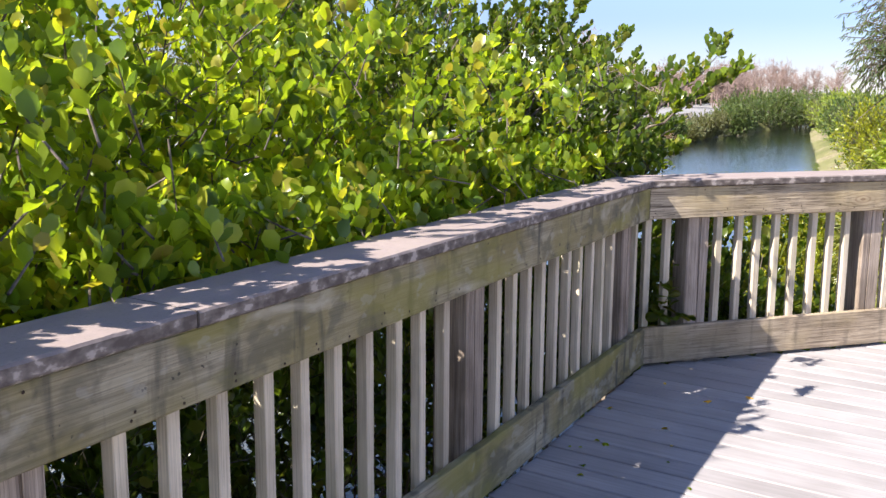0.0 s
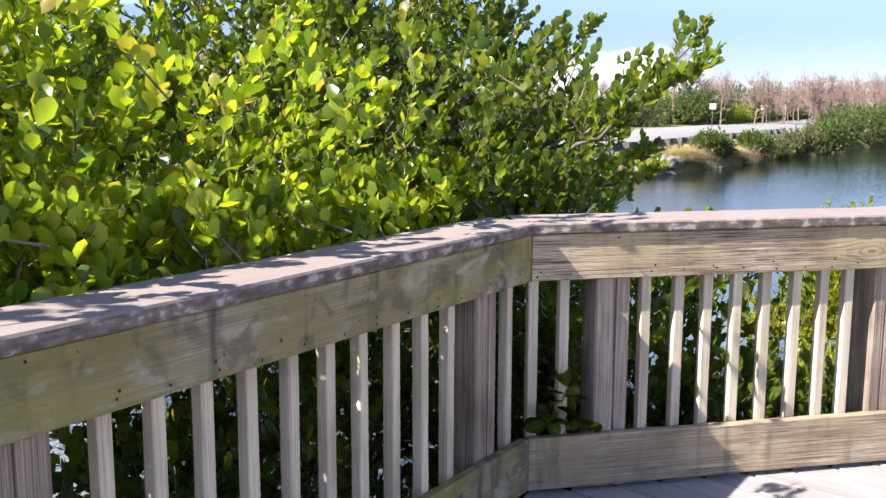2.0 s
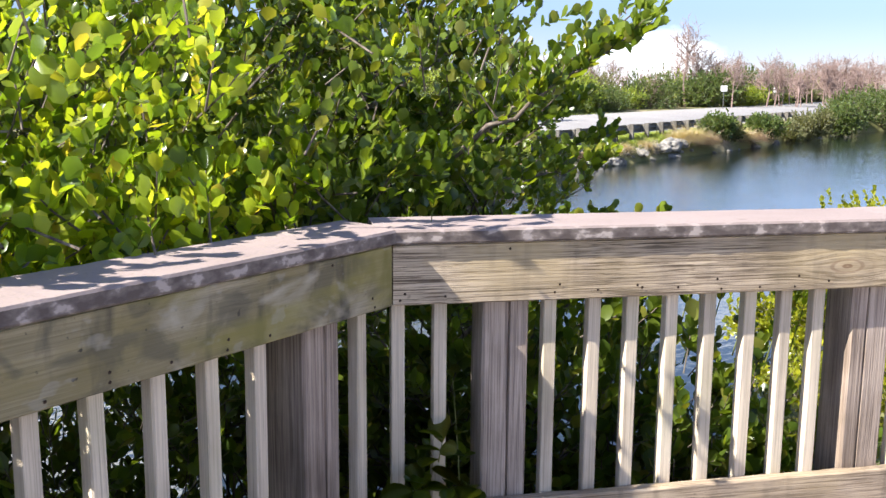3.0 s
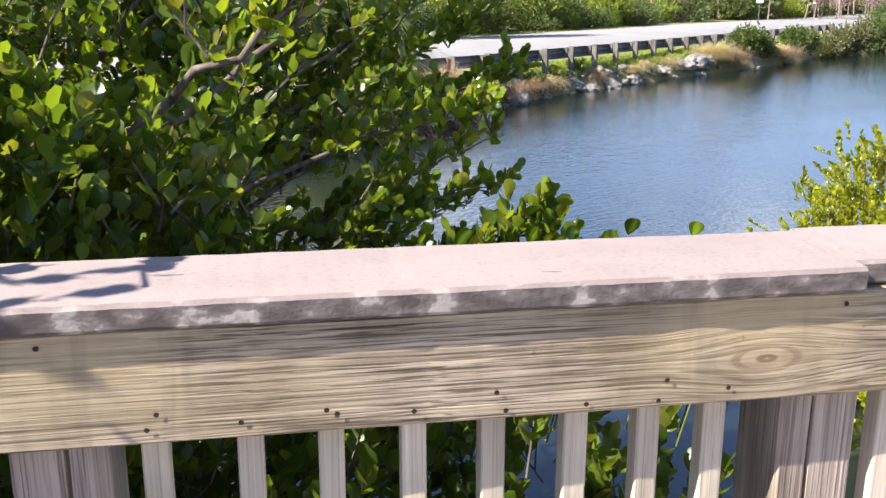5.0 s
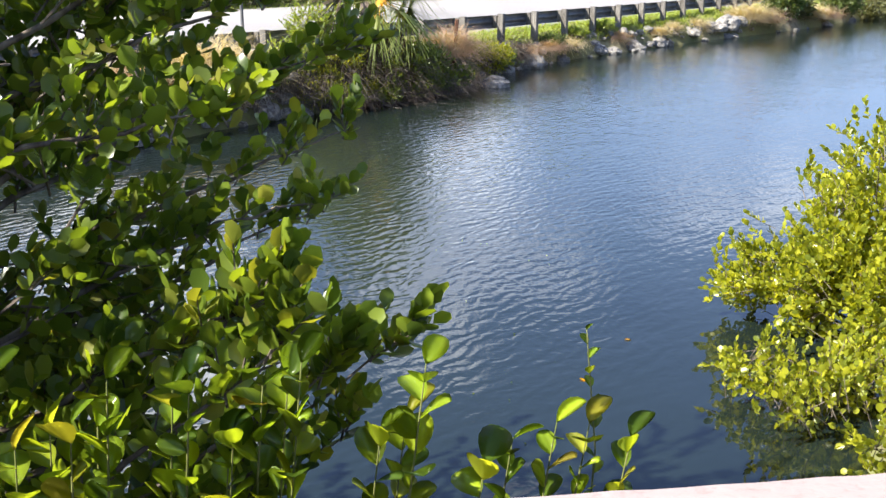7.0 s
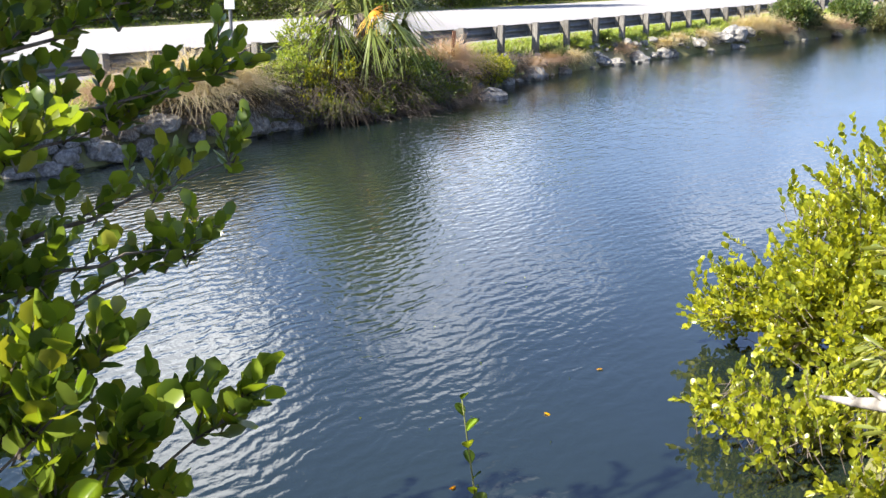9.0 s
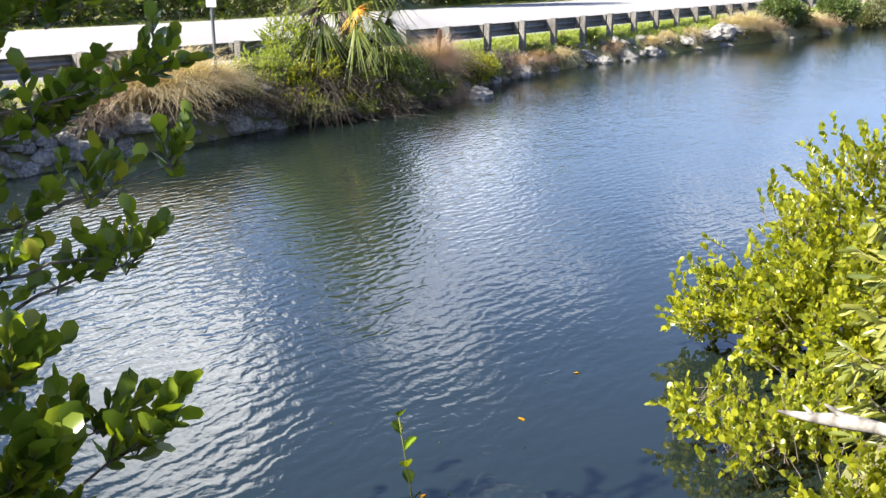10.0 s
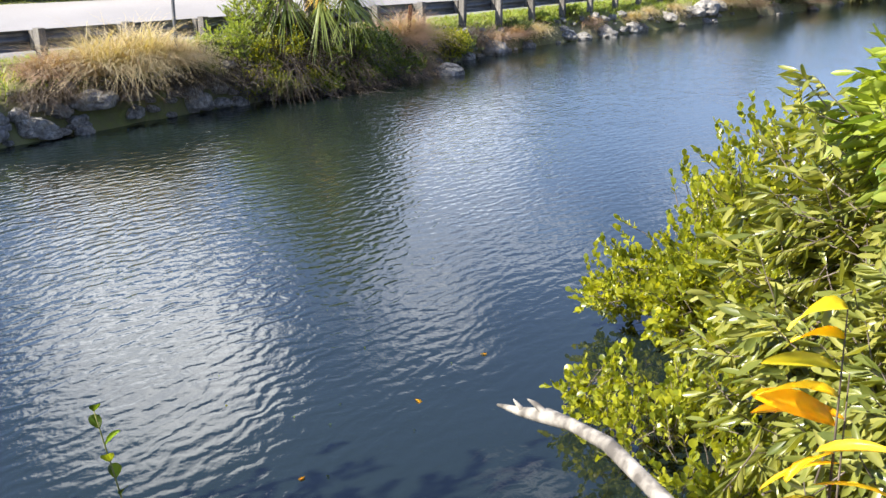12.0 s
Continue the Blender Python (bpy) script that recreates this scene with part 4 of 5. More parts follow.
tops = [(1.03, 0.85, 0.87), (1.26, 0.85, 0.85), (1.41, 0.87, 0.85), (1.57, 0.87, 0.78), (0.94, 0.83, 0.88), (1.16, 0.85, 0.8), (1.09, 0.88, 0.78), (0.89, 0.85, 0.82), (0.76, 0.78, 0.87), (0.61, 0.72, 0.87), (1.34, 0.8, 0.81), (1.07, 0.8, 0.8), (1.19, 0.8, 0.89), (1.29, 0.8, 0.89), (1.38, 0.8, 0.87), (1.43, 0.8, 0.9), (1.33, 0.82, 0.77), (1.14, 0.8, 0.83), (1.53, 0.8, 0.8), (1.59, 0.8, 0.89), (1.67, 0.8, 0.74), (1.91, 0.9, 0.71), (1.8, 0.92, 0.73), (1.74, 0.95, 0.69), (1.86, 0.95, 0.71)]
for i, (x, y, z) in enumerate(tops):
    sprig("upright green sprig with round sunlit leaves", [(x - 0.06, y + 0.05, z - 0.42), (x - 0.02, y + 0.02, z - 0.2), (x, y, z)], 0.003, 11, BROAD, 60 + i, (15, 65), (0.55, 0.95), along=0.3)
sprig("slender dark-leaved sprig standing over the water", [(2.16, 1.89, -0.3), (2.17, 1.88, 0.13), (2.12, 1.85, 0.49)], 0.004, 13, BROAD, 81, size=(0.45, 0.75), along=0.3)
for i, (mid, tip) in enumerate((((0.09, 0.03, 0.29), (0.03, -0.06, 0.33)), ((0.14, 0.03, 0.29), (0.21, -0.06, 0.32)), ((0.12, 0.05, 0.35), (0.12, -0.02, 0.46)))):
    sprig("broad-leaved seedling growing through the corner", [(0.1, 0.09, 0.05), mid, tip], 0.003, 7, BROAD_DARK, 820 + i, (35, 95), (0.8, 1.25), along=0.55)
sprig("broad-leaved seedling climbing beside a baluster", [(0.2, 0.1, 0.1), (0.19, 0.09, 0.35), (0.17, 0.09, 0.6)], 0.003, 9, BROAD_DARK, 84, (30, 80), (0.5, 0.85), along=0.3)
sprig("small seedling on the cap board corner", [(0.1, 0.1, 1.0), (0.11, 0.1, 1.08), (0.12, 0.12, 1.13)], 0.002, 5, BROAD, 83, (30, 70), (0.4, 0.6), along=0.6)
for i, (x, y, z) in enumerate(((3.53, 1.5, 0.79), (3.59, 1.56, 0.63), (3.63, 1.42, 0.53))):
    sprig("stem with drooping bright yellow leaves", [(x + 0.05, y + 0.1, z - 0.9), (x + 0.03, y + 0.02, z - 0.4), (x, y, z)], 0.005, 6 if i == 0 else 4, YELLOW, 90 + i, size=(1.0, 1.25), name="yellow_sprig", along=0.62, droop=True,
          stem_mat=BARK)

dead = thing("dead_branch", "bleached bare branch reaching over the water", "branch", at=(3.45, 0.55, -0.3))
dp = [((3.6, 0.61, -0.28), 0.019), ((3.4, 0.86, 0.12), 0.018), ((3.25, 1.14, 0.42), 0.017), ((3.17, 1.36, 0.508), 0.0165), ((3.125, 1.54, 0.52), 0.015), ((3.08, 1.66, 0.5), 0.0145), ((3.04, 1.74, 0.482), 0.016), ((3.005, 1.81, 0.46), 0.011), ((2.975, 1.87, 0.44), 0.003)]
rd = np.random.default_rng(4)
dp = [(Vector(p) + Vector(rd.normal(size=3) * 0.004), r * rd.uniform(0.88, 1.12)) for p, r in dp]
dv, df = tubes([dp, [((3.05, 1.72, 0.485), 0.009), ((3.025, 1.75, 0.502), 0.006), ((3.01, 1.76, 0.51), 0.002)], [((3.015, 1.79, 0.46), 0.007), ((2.995, 1.805, 0.48), 0.004), ((2.99, 1.81, 0.486), 0.001)]], 9)
child("limb", mesh_of("limb", dv, df, BARK_DEAD, True), dead)
side_twig, tf = tubes([[((3.2, 1.26, 0.47), 0.009), ((3.21, 1.22, 0.32), 0.008), ((3.23, 1.18, 0.02), 0.005)]], 6)
child("side_branch", mesh_of("side_branch", side_twig, tf, BARK_DEAD, True), dead)

# ---------------- far bank: guard rail, posts and signs ----------------
GV = 11.9
guard = thing("guardrail", "grey steel road barrier on short square posts", "guardrail", at=tuple(uv(17.5, GV, -0.7)))
DIR = math.atan2(U[1], U[0])
gp_mesh = board_mesh("barrier_post", 0.95, 0.16, 0.12, WOOD_RAILPOST, 0.008, 0.003, 4)
block = board_mesh("spacer_block", 0.3, 0.12, 0.13, WOOD_RAILPOST, 0.006, 0.002, 2)
prof = [(0.0, 0.0), (0.035, 0.03), (0.075, 0.05), (0.08, 0.09), (0.04, 0.13), (0.03, 0.155), (0.04, 0.18), (0.08, 0.22), (0.075, 0.26), (0.035, 0.28), (0.0, 0.31)]
bvs = [(x, y, z) for x in (0.0, 1.56) for y, z in prof] + [(x, y - 0.004, z) for x in (0.0, 1.56) for y, z in prof]
kk = len(prof)
bfs = [(i, i + 1, kk + i + 1, kk + i) for i in range(kk - 1)] + [(2 * kk + i, 3 * kk + i, 3 * kk + i + 1, 2 * kk + i + 1) for i in range(kk - 1)]
beam = mesh_of("rail_beam", bvs, bfs, STEEL, False)
random.seed(11)
for k in range(-11, 26):
    u = 17.5 + 1.53 * k
    top = float(far_ground(u)) + 0.54
    lean = Matrix.Rotation(random.uniform(-0.03, 0.03), 4, "Y")
    child("barrier_post", gp_mesh, guard, turned(uv(u, GV - 0.09, top - 0.95), DIR) @ lean @ UPRIGHT)
    child("spacer_block", block, guard, turned(uv(u, GV + 0.082, top - 0.34), DIR) @ UPRIGHT)
    slope = math.atan2(float(far_ground(u + 1.53)) - float(far_ground(u)), 1.53)
    child("rail_beam", beam, guard, turned(uv(u, GV + 0.205, top - 0.35), DIR) @ Matrix.Rotation(-slope, 4, "Y"))


def road_sign(label, at, tall, wide, high, face):
    ob = thing("road_sign", label, "sign", "road signs", at=at)
    bm = bmesh.new()
    bmesh.ops.create_cone(bm, cap_ends=True, segments=10, radius1=0.028, radius2=0.028, depth=tall)
    part("pole", bm, STEEL, ob, "thin grey pole", Matrix.Translation(Vector(at) + Vector((0, 0, tall / 2))))
    child("sign_panel", board_mesh("sign_panel", wide, 0.006, high, SIGN_GREY, 0.002), ob,
          Matrix.Translation(Vector(at) + Vector((0, 0, tall - high))) @ Matrix.Rotation(face, 4, "Z") @ Matrix.Translation((-wide / 2, -0.038, 0)))
    return ob


road_sign("thin grey pole with a small pale sign plate", tuple(uv(11.65, 11.1, -0.62)), 1.75, 0.16, 0.42, -0.1)
road_sign("pale rectangular road sign seen from behind", (37.3, 68.9, -0.9), 2.3, 0.5, 0.45, -0.4)
road_sign("narrow pale road sign on a thin pole", (48.7, 80.5, -0.9), 2.2, 0.35, 0.5, -0.4)
stake = thing("stake", "leaning rusty brown stake in dry grass", "stake", at=tuple(uv(17.46, 11.0, -0.85)))
child("shaft", board_mesh("shaft", 0.95, 0.06, 0.075, WOOD_STAKE, 0.006, 0.004, 6), stake, Matrix.Translation(uv(17.46, 11.0, -0.88)) @ Matrix.Rotation(0.06, 4, "Y") @ UPRIGHT)

# ---------------- rocks along the far water's edge ----------------
def rock_mesh(seed):
    bm = bmesh.new()
    bmesh.ops.create_icosphere(bm, subdivisions=3, radius=1.0)
    o = Vector((seed * 7.3, seed * 3.1, seed * 1.7))
    for v in bm.verts:
        p = v.co.copy()
        k = 1 + 0.38 * noise.noise(p * 0.9 + o) + 0.2 * noise.noise(p * 2.3 + o) + 0.09 * noise.noise(p * 5.5 + o)
        v.co = p * k
        v.co.z = max(v.co.z * 0.62, -0.35)
    me = bpy.data.meshes.new("rock")
    bm.to_mesh(me)
    bm.free()
    me.materials.append(ROCK)
    return me


rocks = [rock_mesh(i) for i in range(7)]
rr = np.random.default_rng(77)


def rock(u, v, size, z=None, k=0):
    zz = float(height(np.array(u), np.array(v))) if z is None else z
    ob = new("rock", rocks[k % 7])
    ob.matrix_basis = Matrix.Translation(uv(u, v, max(zz, WATER_Z) + size * 0.14)) @ Matrix.Rotation(rr.uniform(0, 6.28), 4, "Z") @ Matrix.Diagonal((size, size * rr.uniform(0.7, 1.0), size * rr.uniform(0.75, 1.1), 1))
    return tagged(ob, "pale pitted limestone rock at the water's edge", "rock", "rocks along the far bank")


for i, (u, v, r) in enumerate(((17.5, 10.0, 0.32), (26.4, 11.2, 0.42), (20.95, 11.35, 0.45), (22.6, 11.35, 0.2), (32.8, 11.0, 0.5), (31.9, 11.05, 0.42), (33.6, 10.95, 0.4), (30.4, 11.15, 0.3), (25.3, 11.3, 0.28), (11.5, 10.5, 0.3), (8.7, 10.4, 0.28),
                               (9.7, 10.55, 0.33), (8.1, 10.4, 0.22), (10.5, 10.6, 0.22), (7.2, 10.5, 0.3), (24.6, 11.4, 0.3), (28.0, 11.2, 0.3))):
    rock(u, v, r, None, i)
for i in range(34):
    u = rr.uniform(7.2, 12.6)
    rock(u, float(far_shore(u)) + rr.uniform(-0.05, 0.3), rr.uniform(0.09, 0.2), None, i)
for i in range(190):
    u = rr.choice([rr.uniform(6, 14), rr.uniform(16.8, 34), rr.uniform(19, 32), rr.uniform(34, 58)])
    f = float(far_shore(u))
    rock(u, f + rr.uniform(-0.12, 0.5), rr.uniform(0.06, 0.23) * rr.uniform(0.6, 1.1), None, i)

# ---------------- grasses ----------------
def blades(rng, roots, ways, length, width, sag):
    """Thin arching blades: strips of four pieces."""
    n = len(roots)
    side = np.cross(ways, np.array((0, 0, 1.0)))
    side /= np.linalg.norm(side, axis=1, keepdims=True) + 1e-6
    flat = ways * np.array((1, 1, 0))
    flat /= np.linalg.norm(flat, axis=1, keepdims=True) + 1e-6
    out = []
    for k in range(5):
        t = k / 4
        c = roots + ways * (length * t)[:, None] + flat * (length * 0.35 * t * t)[:, None] - np.array((0, 0, 1.0)) * (sag * length * t * t * 0.8)[:, None]
        w = (width * (1 - 0.85 * t) * 0.5)[:, None]
        out += [c - side * w, c + side * w]
    v = np.stack(out, 1).reshape(-1, 3)
    base = (np.arange(n) * 10)[:, None]
    idx = np.concatenate([np.array((2 * k, 2 * k + 1, 2 * k + 3, 2 * k + 2)) for k in range(4)])
    return v, (base + idx[None]).reshape(-1), np.full(n * 4, 4)


def tussock(label, at, radius, tall, n, mat, seed, sag=(0.5, 1.2), name="grass_tussock", spread=1.5):
    rng = np.random.default_rng(seed)
    ob = thing(name, label, "grass", "tussocks on the far bank", at=at)
    r = np.array(at) + np.stack([rng.normal(size=n) * radius * 0.35, rng.normal(size=n) * radius * 0.35, np.zeros(n)], 1)
    a = rng.uniform(0, 2 * math.pi, n)
    s = rng.uniform(0.1, spread, n)
    w = np.stack([np.cos(a) * s, np.sin(a) * s, np.ones(n)], 1)
    w /= np.linalg.norm(w, axis=1, keepdims=True)
    v, f, t = blades(rng, r, w, 1.3 * tall * rng.uniform(0.6, 1.25, n), np.full(n, 0.015), rng.uniform(*sag, n))
    half = len(t) // 8 * 4
    child("grass", fast_mesh("grass", v, f[:half * 4], t[:half], mat), ob, kind="stuff")
    child("dry_stem", fast_mesh("dry_stem", v, f[half * 4:], t[half:], mat), ob, kind="stuff")
    return ob


def bank(u, v):
    return tuple(uv(u, v, float(height(np.array(u), np.array(v)))))


for i, (u, v, r, h, m) in enumerate(((11.0, 11.1, 0.5, 0.92, DRY), (10.3, 11.1, 0.5, 0.88, DRY), (9.5, 11.2, 0.4, 0.5, DRY_RED), (7.3, 11.2, 0.6, 0.5, DRY_RED), (11.6, 11.25, 0.4, 0.6, DRY),
                                     (17.2, 11.2, 0.4, 0.75, DRY_RED), (17.8, 11.4, 0.4, 0.75, DRY_RED), (22.3, 11.6, 0.3, 0.35, DRY_RED), (28.3, 11.4, 0.3, 0.3, DRY),
                                     (34.9, 11.0, 0.6, 0.8, DRY), (35.8, 10.7, 0.5, 0.6, DRY_RED), (34.0, 11.1, 0.5, 0.55, DRY), (39.6, 10.4, 0.6, 0.7, DRY), (41.0, 10.2, 0.6, 0.6, DRY_RED))):
    tussock("fountain of tan dry grass on the bank" if m is DRY else "reddish dry grass and stems on the bank", bank(u, v), r, h, 1900, m, 200 + i, sag=(0.4, 1.05))

for i, (u, v, r, h, m) in enumerate(((12.5, 10.7, 0.4, 0.4, THATCH), (13.2, 10.6, 0.5, 0.45, THATCH), (13.9, 10.5, 0.5, 0.5, THATCH), (14.6, 10.45, 0.5, 0.6, THATCH), (15.3, 10.5, 0.5, 0.6, THATCH), (16.0, 10.6, 0.5, 0.55, THATCH),
                                     (16.6, 10.6, 0.5, 0.6, DRY_RED), (13.6, 10.9, 0.6, 1.0, THATCH), (15.0, 10.8, 0.7, 1.0, THATCH), (17.2, 10.75, 0.5, 0.5, DRY_RED), (9.0, 10.75, 0.6, 0.4, THATCH), (10.3, 10.75, 0.6, 0.4, THATCH),
                                     (11.5, 10.8, 0.6, 0.45, THATCH), (20.3, 11.6, 0.5, 0.45, THATCH), (21.2, 11.65, 0.5, 0.45, DRY_RED), (23.2, 11.65, 0.5, 0.4, DRY), (26.0, 11.6, 0.4, 0.3, DRY_RED), (29.5, 11.5, 0.4, 0.35, DRY), (31.2, 11.4, 0.4, 0.4, DRY))):
    tussock("dark brown tangle of dead stems over the water" if m is THATCH else "tuft of dry brown stems among rocks", bank(u, v), r, h, 900, m, 260 + i, sag=(0.5, 1.5), name="dry_thicket", spread=1.9)

def twig_tangle(u, v, tall, n, seed):
    """Bare crooked stems arching out over the water."""
    rng = np.random.default_rng(seed)
    x, y, z = bank(u, v)
    ob = thing("bare_twigs", "tangle of bare crooked stems over the water", "twigs", "dead stems on the far bank", at=(x, y, z))
    paths = []
    for i in range(n):
        a = Vector((x + rng.normal() * 0.3, y + rng.normal() * 0.3, z + rng.uniform(0.0, 0.5) * tall))
        way = Vector((rng.normal() * 0.7 - V[0] * 0.7, rng.normal() * 0.5 - V[1] * 0.7, rng.uniform(0.1, 1.0)))
        p, path, r = a, [], rng.uniform(0.004, 0.009)
        for k in range(7):
            path.append((p, r * (1 - 0.12 * k)))
            p = p + way * tall * 0.085 + Vector(rng.normal(size=3) * 0.025)
            p.z = max(p.z, WATER_Z + 0.02)
            way.z -= rng.uniform(0.15, 0.45)
        paths.append(path)
    v_, f_ = tubes(paths, 4)
    child("stem", mesh_of("stem", v_, f_, BARK_TANGLE), ob, kind="stuff")
    return ob


BARK_TANGLE = bark_material("grey_dead_stems", (0.06, 0.05, 0.04), (0.22, 0.19, 0.155), 12.0)
for i, (u, v, h) in enumerate(((12.6, 10.6, 0.7), (13.2, 10.5, 0.8), (13.8, 10.45, 0.9), (14.4, 10.4, 0.8), (15.0, 10.4, 0.8), (15.6, 10.5, 0.8), (16.2, 10.6, 0.7), (16.9, 10.8, 0.6), (20.2, 11.6, 0.5), (9.6, 10.8, 0.5))):
    twig_tangle(u, v, h, 34, 700 + i)

rng = np.random.default_rng(9)
n = 46000
gu_ = np.concatenate([rng.uniform(4, 48, 24000), rng.uniform(18, 35, n - 24000), rng.uniform(4, 60, 6000)])
gv_ = np.concatenate([far_shore(gu_[:n]) + 0.25 + rng.uniform(0, 1, n) ** 0.8 * 2.4, rng.uniform(ROAD_FAR + 0.1, ROAD_FAR + 2.5, 6000)])
ok = gv_ < ROAD_NEAR - 0.1
ok[n:] = True
gu_, gv_ = gu_[ok], gv_[ok]
gr = np.stack([gu_ * U[0] + gv_ * V[0], gu_ * U[1] + gv_ * V[1], height(gu_, gv_) - 0.02], 1)
m_ = len(gr)
gw = rng.normal(size=(m_, 3)) * 0.45
gw[:, 2] = 1
v_, f_2, t_2 = blades(rng, gr, gw / np.linalg.norm(gw, axis=1, keepdims=True), rng.uniform(0.06, 0.28, m_), np.full(m_, 0.024), rng.uniform(0.2, 0.9, m_))
tagged(new("grass", fast_mesh("grass", v_, f_2, t_2, GRASS)), "short sunlit green grass along the far bank", "grass", kind="stuff")

# ---------------- shrubs and palm on the far bank ----------------
def bank_shrub(label, u, v, r, h, mat, seed, n=500, leaf=0.05, width=0.034, per=8, sink=0.0, group="far bank shrubs"):
    x, y, z = bank(u, v)
    z = max(z, WATER_Z)
    rng = np.random.default_rng(seed)
    lobes = [(x, y, z + h * 0.5 - sink, r, r, h * 0.5)]
    for k in range(3):
        a = rng.uniform(0, 6.28)
        lobes.append((x + math.cos(a) * r * 0.55, y + math.sin(a) * r * 0.55, z + h * rng.uniform(0.3, 0.7) - sink, r * 0.55, r * 0.55, h * 0.36))
    return shrub("bank_shrub", label, (x, y, z), lobes, n, per, leaf * 2.4, leaf, width, mat, seed, None, 9, 0.012 + 0.006 * h, group=group)


for i, (u, v, r, h, m, n, lf) in enumerate(((12.8, 10.9, 0.45, 0.85, LEAF_FRESH, 230, 0.05), (13.4, 11.3, 0.55, 1.2, LEAF_FRESH, 260, 0.055), (13.1, 10.3, 0.5, 0.5, LEAF_GREY, 300, 0.05), (14.1, 10.3, 0.55, 0.5, LEAF_DARK_SHADED, 420, 0.05), (15.0, 10.3, 0.6, 0.55, LEAF_DARK_SHADED, 460, 0.05), (15.9, 10.35, 0.55, 0.5, LEAF_DARK_SHADED, 420, 0.05), (16.6, 10.5, 0.5, 0.5, LEAF_DARK_SHADED, 320, 0.05), (14.4, 10.9, 0.5, 1.05, LEAF_GREY, 240, 0.05), (12.6, 10.5, 0.35, 0.5, LEAF_SMALL, 130, 0.05), (14.3, 10.6, 0.6, 0.85, LEAF_DARK_SHADED, 420, 0.05), (15.2, 10.55, 0.7, 0.9, LEAF_DARK_SHADED, 460, 0.05), (16.1, 10.7, 0.5, 0.75, LEAF_DARK_SHADED, 320, 0.05), (12.5, 11.2, 0.35, 0.6, LEAF_FRESH, 180, 0.05), (14.0, 11.1, 0.4, 0.95, LEAF_FAR, 230, 0.05),
                                            (13.0, 10.4, 0.4, 0.55, LEAF_FRESH, 210, 0.045), (13.8, 10.35, 0.35, 0.5, LEAF_SMALL, 170, 0.045), (15.2, 10.25, 0.32, 0.5, LEAF_FAR, 220, 0.045), (12.9, 10.55, 0.4, 0.75, LEAF_SMALL, 240, 0.045), (13.6, 10.7, 0.45, 0.95, LEAF_SMALL, 240, 0.045), (14.5, 10.6, 0.4, 0.7, LEAF_FAR, 200, 0.05), (15.6, 10.75, 0.5, 0.8, LEAF_DARK_SHADED, 240, 0.05),
                                            (13.3, 10.75, 0.35, 0.65, LEAF_SMALL, 150, 0.05), (16.3, 10.9, 0.4, 0.6, LEAF_GREY, 170, 0.05), (18.85, 11.05, 0.5, 0.75, LEAF_SMALL, 620, 0.05), (19.5, 11.2, 0.4, 0.5, LEAF_FAR, 300, 0.045),
                                            (24.0, 11.8, 0.4, 0.35, LEAF_FRESH, 260, 0.05), (25.5, 11.9, 0.4, 0.3, LEAF_FRESH, 220, 0.05), (22.6, 11.7, 0.4, 0.35, LEAF_FAR, 260, 0.05), (7.6, 10.9, 0.5, 0.45, LEAF_FAR, 300, 0.05), (6.6, 10.9, 0.6, 0.55, LEAF_FAR, 300, 0.05))):
    bank_shrub({LEAF_FAR: "dark green shrub hanging over the water", LEAF_DARK_SHADED: "dark green shrub hanging over the water", LEAF_GREY: "sparse grey-olive shrub among dead stems"}.get(m, "bright green leafy shrub on the rocky bank"), u, v, r, h, m, 300 + i, n, lf, lf * 0.6)
for i, (u, v, r, h, m) in enumerate(((37.4, 10.7, 0.75, 1.25, LEAF_FAR), (38.5, 10.5, 0.6, 1.0, LEAF_GREY), (43.5, 10.2, 0.9, 1.2, LEAF_FAR), (46, 9.8, 0.8, 1.1, LEAF_GREY), (49, 9.6, 1.2, 1.6, LEAF_GREY),
                                     (54, 9.2, 1.4, 1.9, LEAF_FAR), (58, 9.1, 1.7, 2.4, LEAF_FAR), (62, 8.2, 2.0, 2.6, LEAF_FAR), (66, 7.8, 2.2, 2.7, LEAF_FAR), (70, 7.2, 2.4, 2.8, LEAF_FAR), (75, 6.6, 2.6, 3.0, LEAF_FAR),
                                     (69, 5.6, 1.9, 2.1, LEAF_GREY), (64, 4.4, 1.9, 2.1, LEAF_FRESH), (57, 3.4, 1.9, 2.3, LEAF_GREY), (50, 2.5, 2.0, 2.4, LEAF_FRESH), (43, 1.6, 2.0, 2.4, LEAF_FRESH), (36, 0.6, 2.0, 2.3, LEAF_FAR),
                                     (30, 0.0, 1.7, 2.4, LEAF_FRESH), (25, -0.6, 1.7, 2.6, LEAF_FAR), (21, -0.8, 1.5, 2.2, LEAF_SMALL), (16, -1.2, 1.5, 2.0, LEAF_SMALL), (12, -1.6, 1.3, 1.8, LEAF_SMALL))):
    bank_shrub("grey-olive bush at the canal's edge" if m is LEAF_GREY else "bushy green shrub at the canal's edge", u, v, r, h, m, 340 + i, 520 if u < 20 else 950, 0.12 if u > 30 else 0.08, 0.08 if u > 30 else 0.055, 7, 0.1, "shrubs along the canal")

# hedge of scrub beyond the road, with a lower fringe before it
for i in range(26):
    u = 10 + i * 3.4
    bank_shrub("tall green scrub beyond the road", u, 29.2 + 1.3 * math.sin(i * 1.9), 2.6, (5.0 if u < 52 else 3.2) + 0.8 * math.sin(i * 2.7), (LEAF_FRESH, LEAF_FAR, LEAF_GREY)[i % 3], 400 + i, 680, 0.17, 0.11, 7, 0.5, "scrub beyond the road")
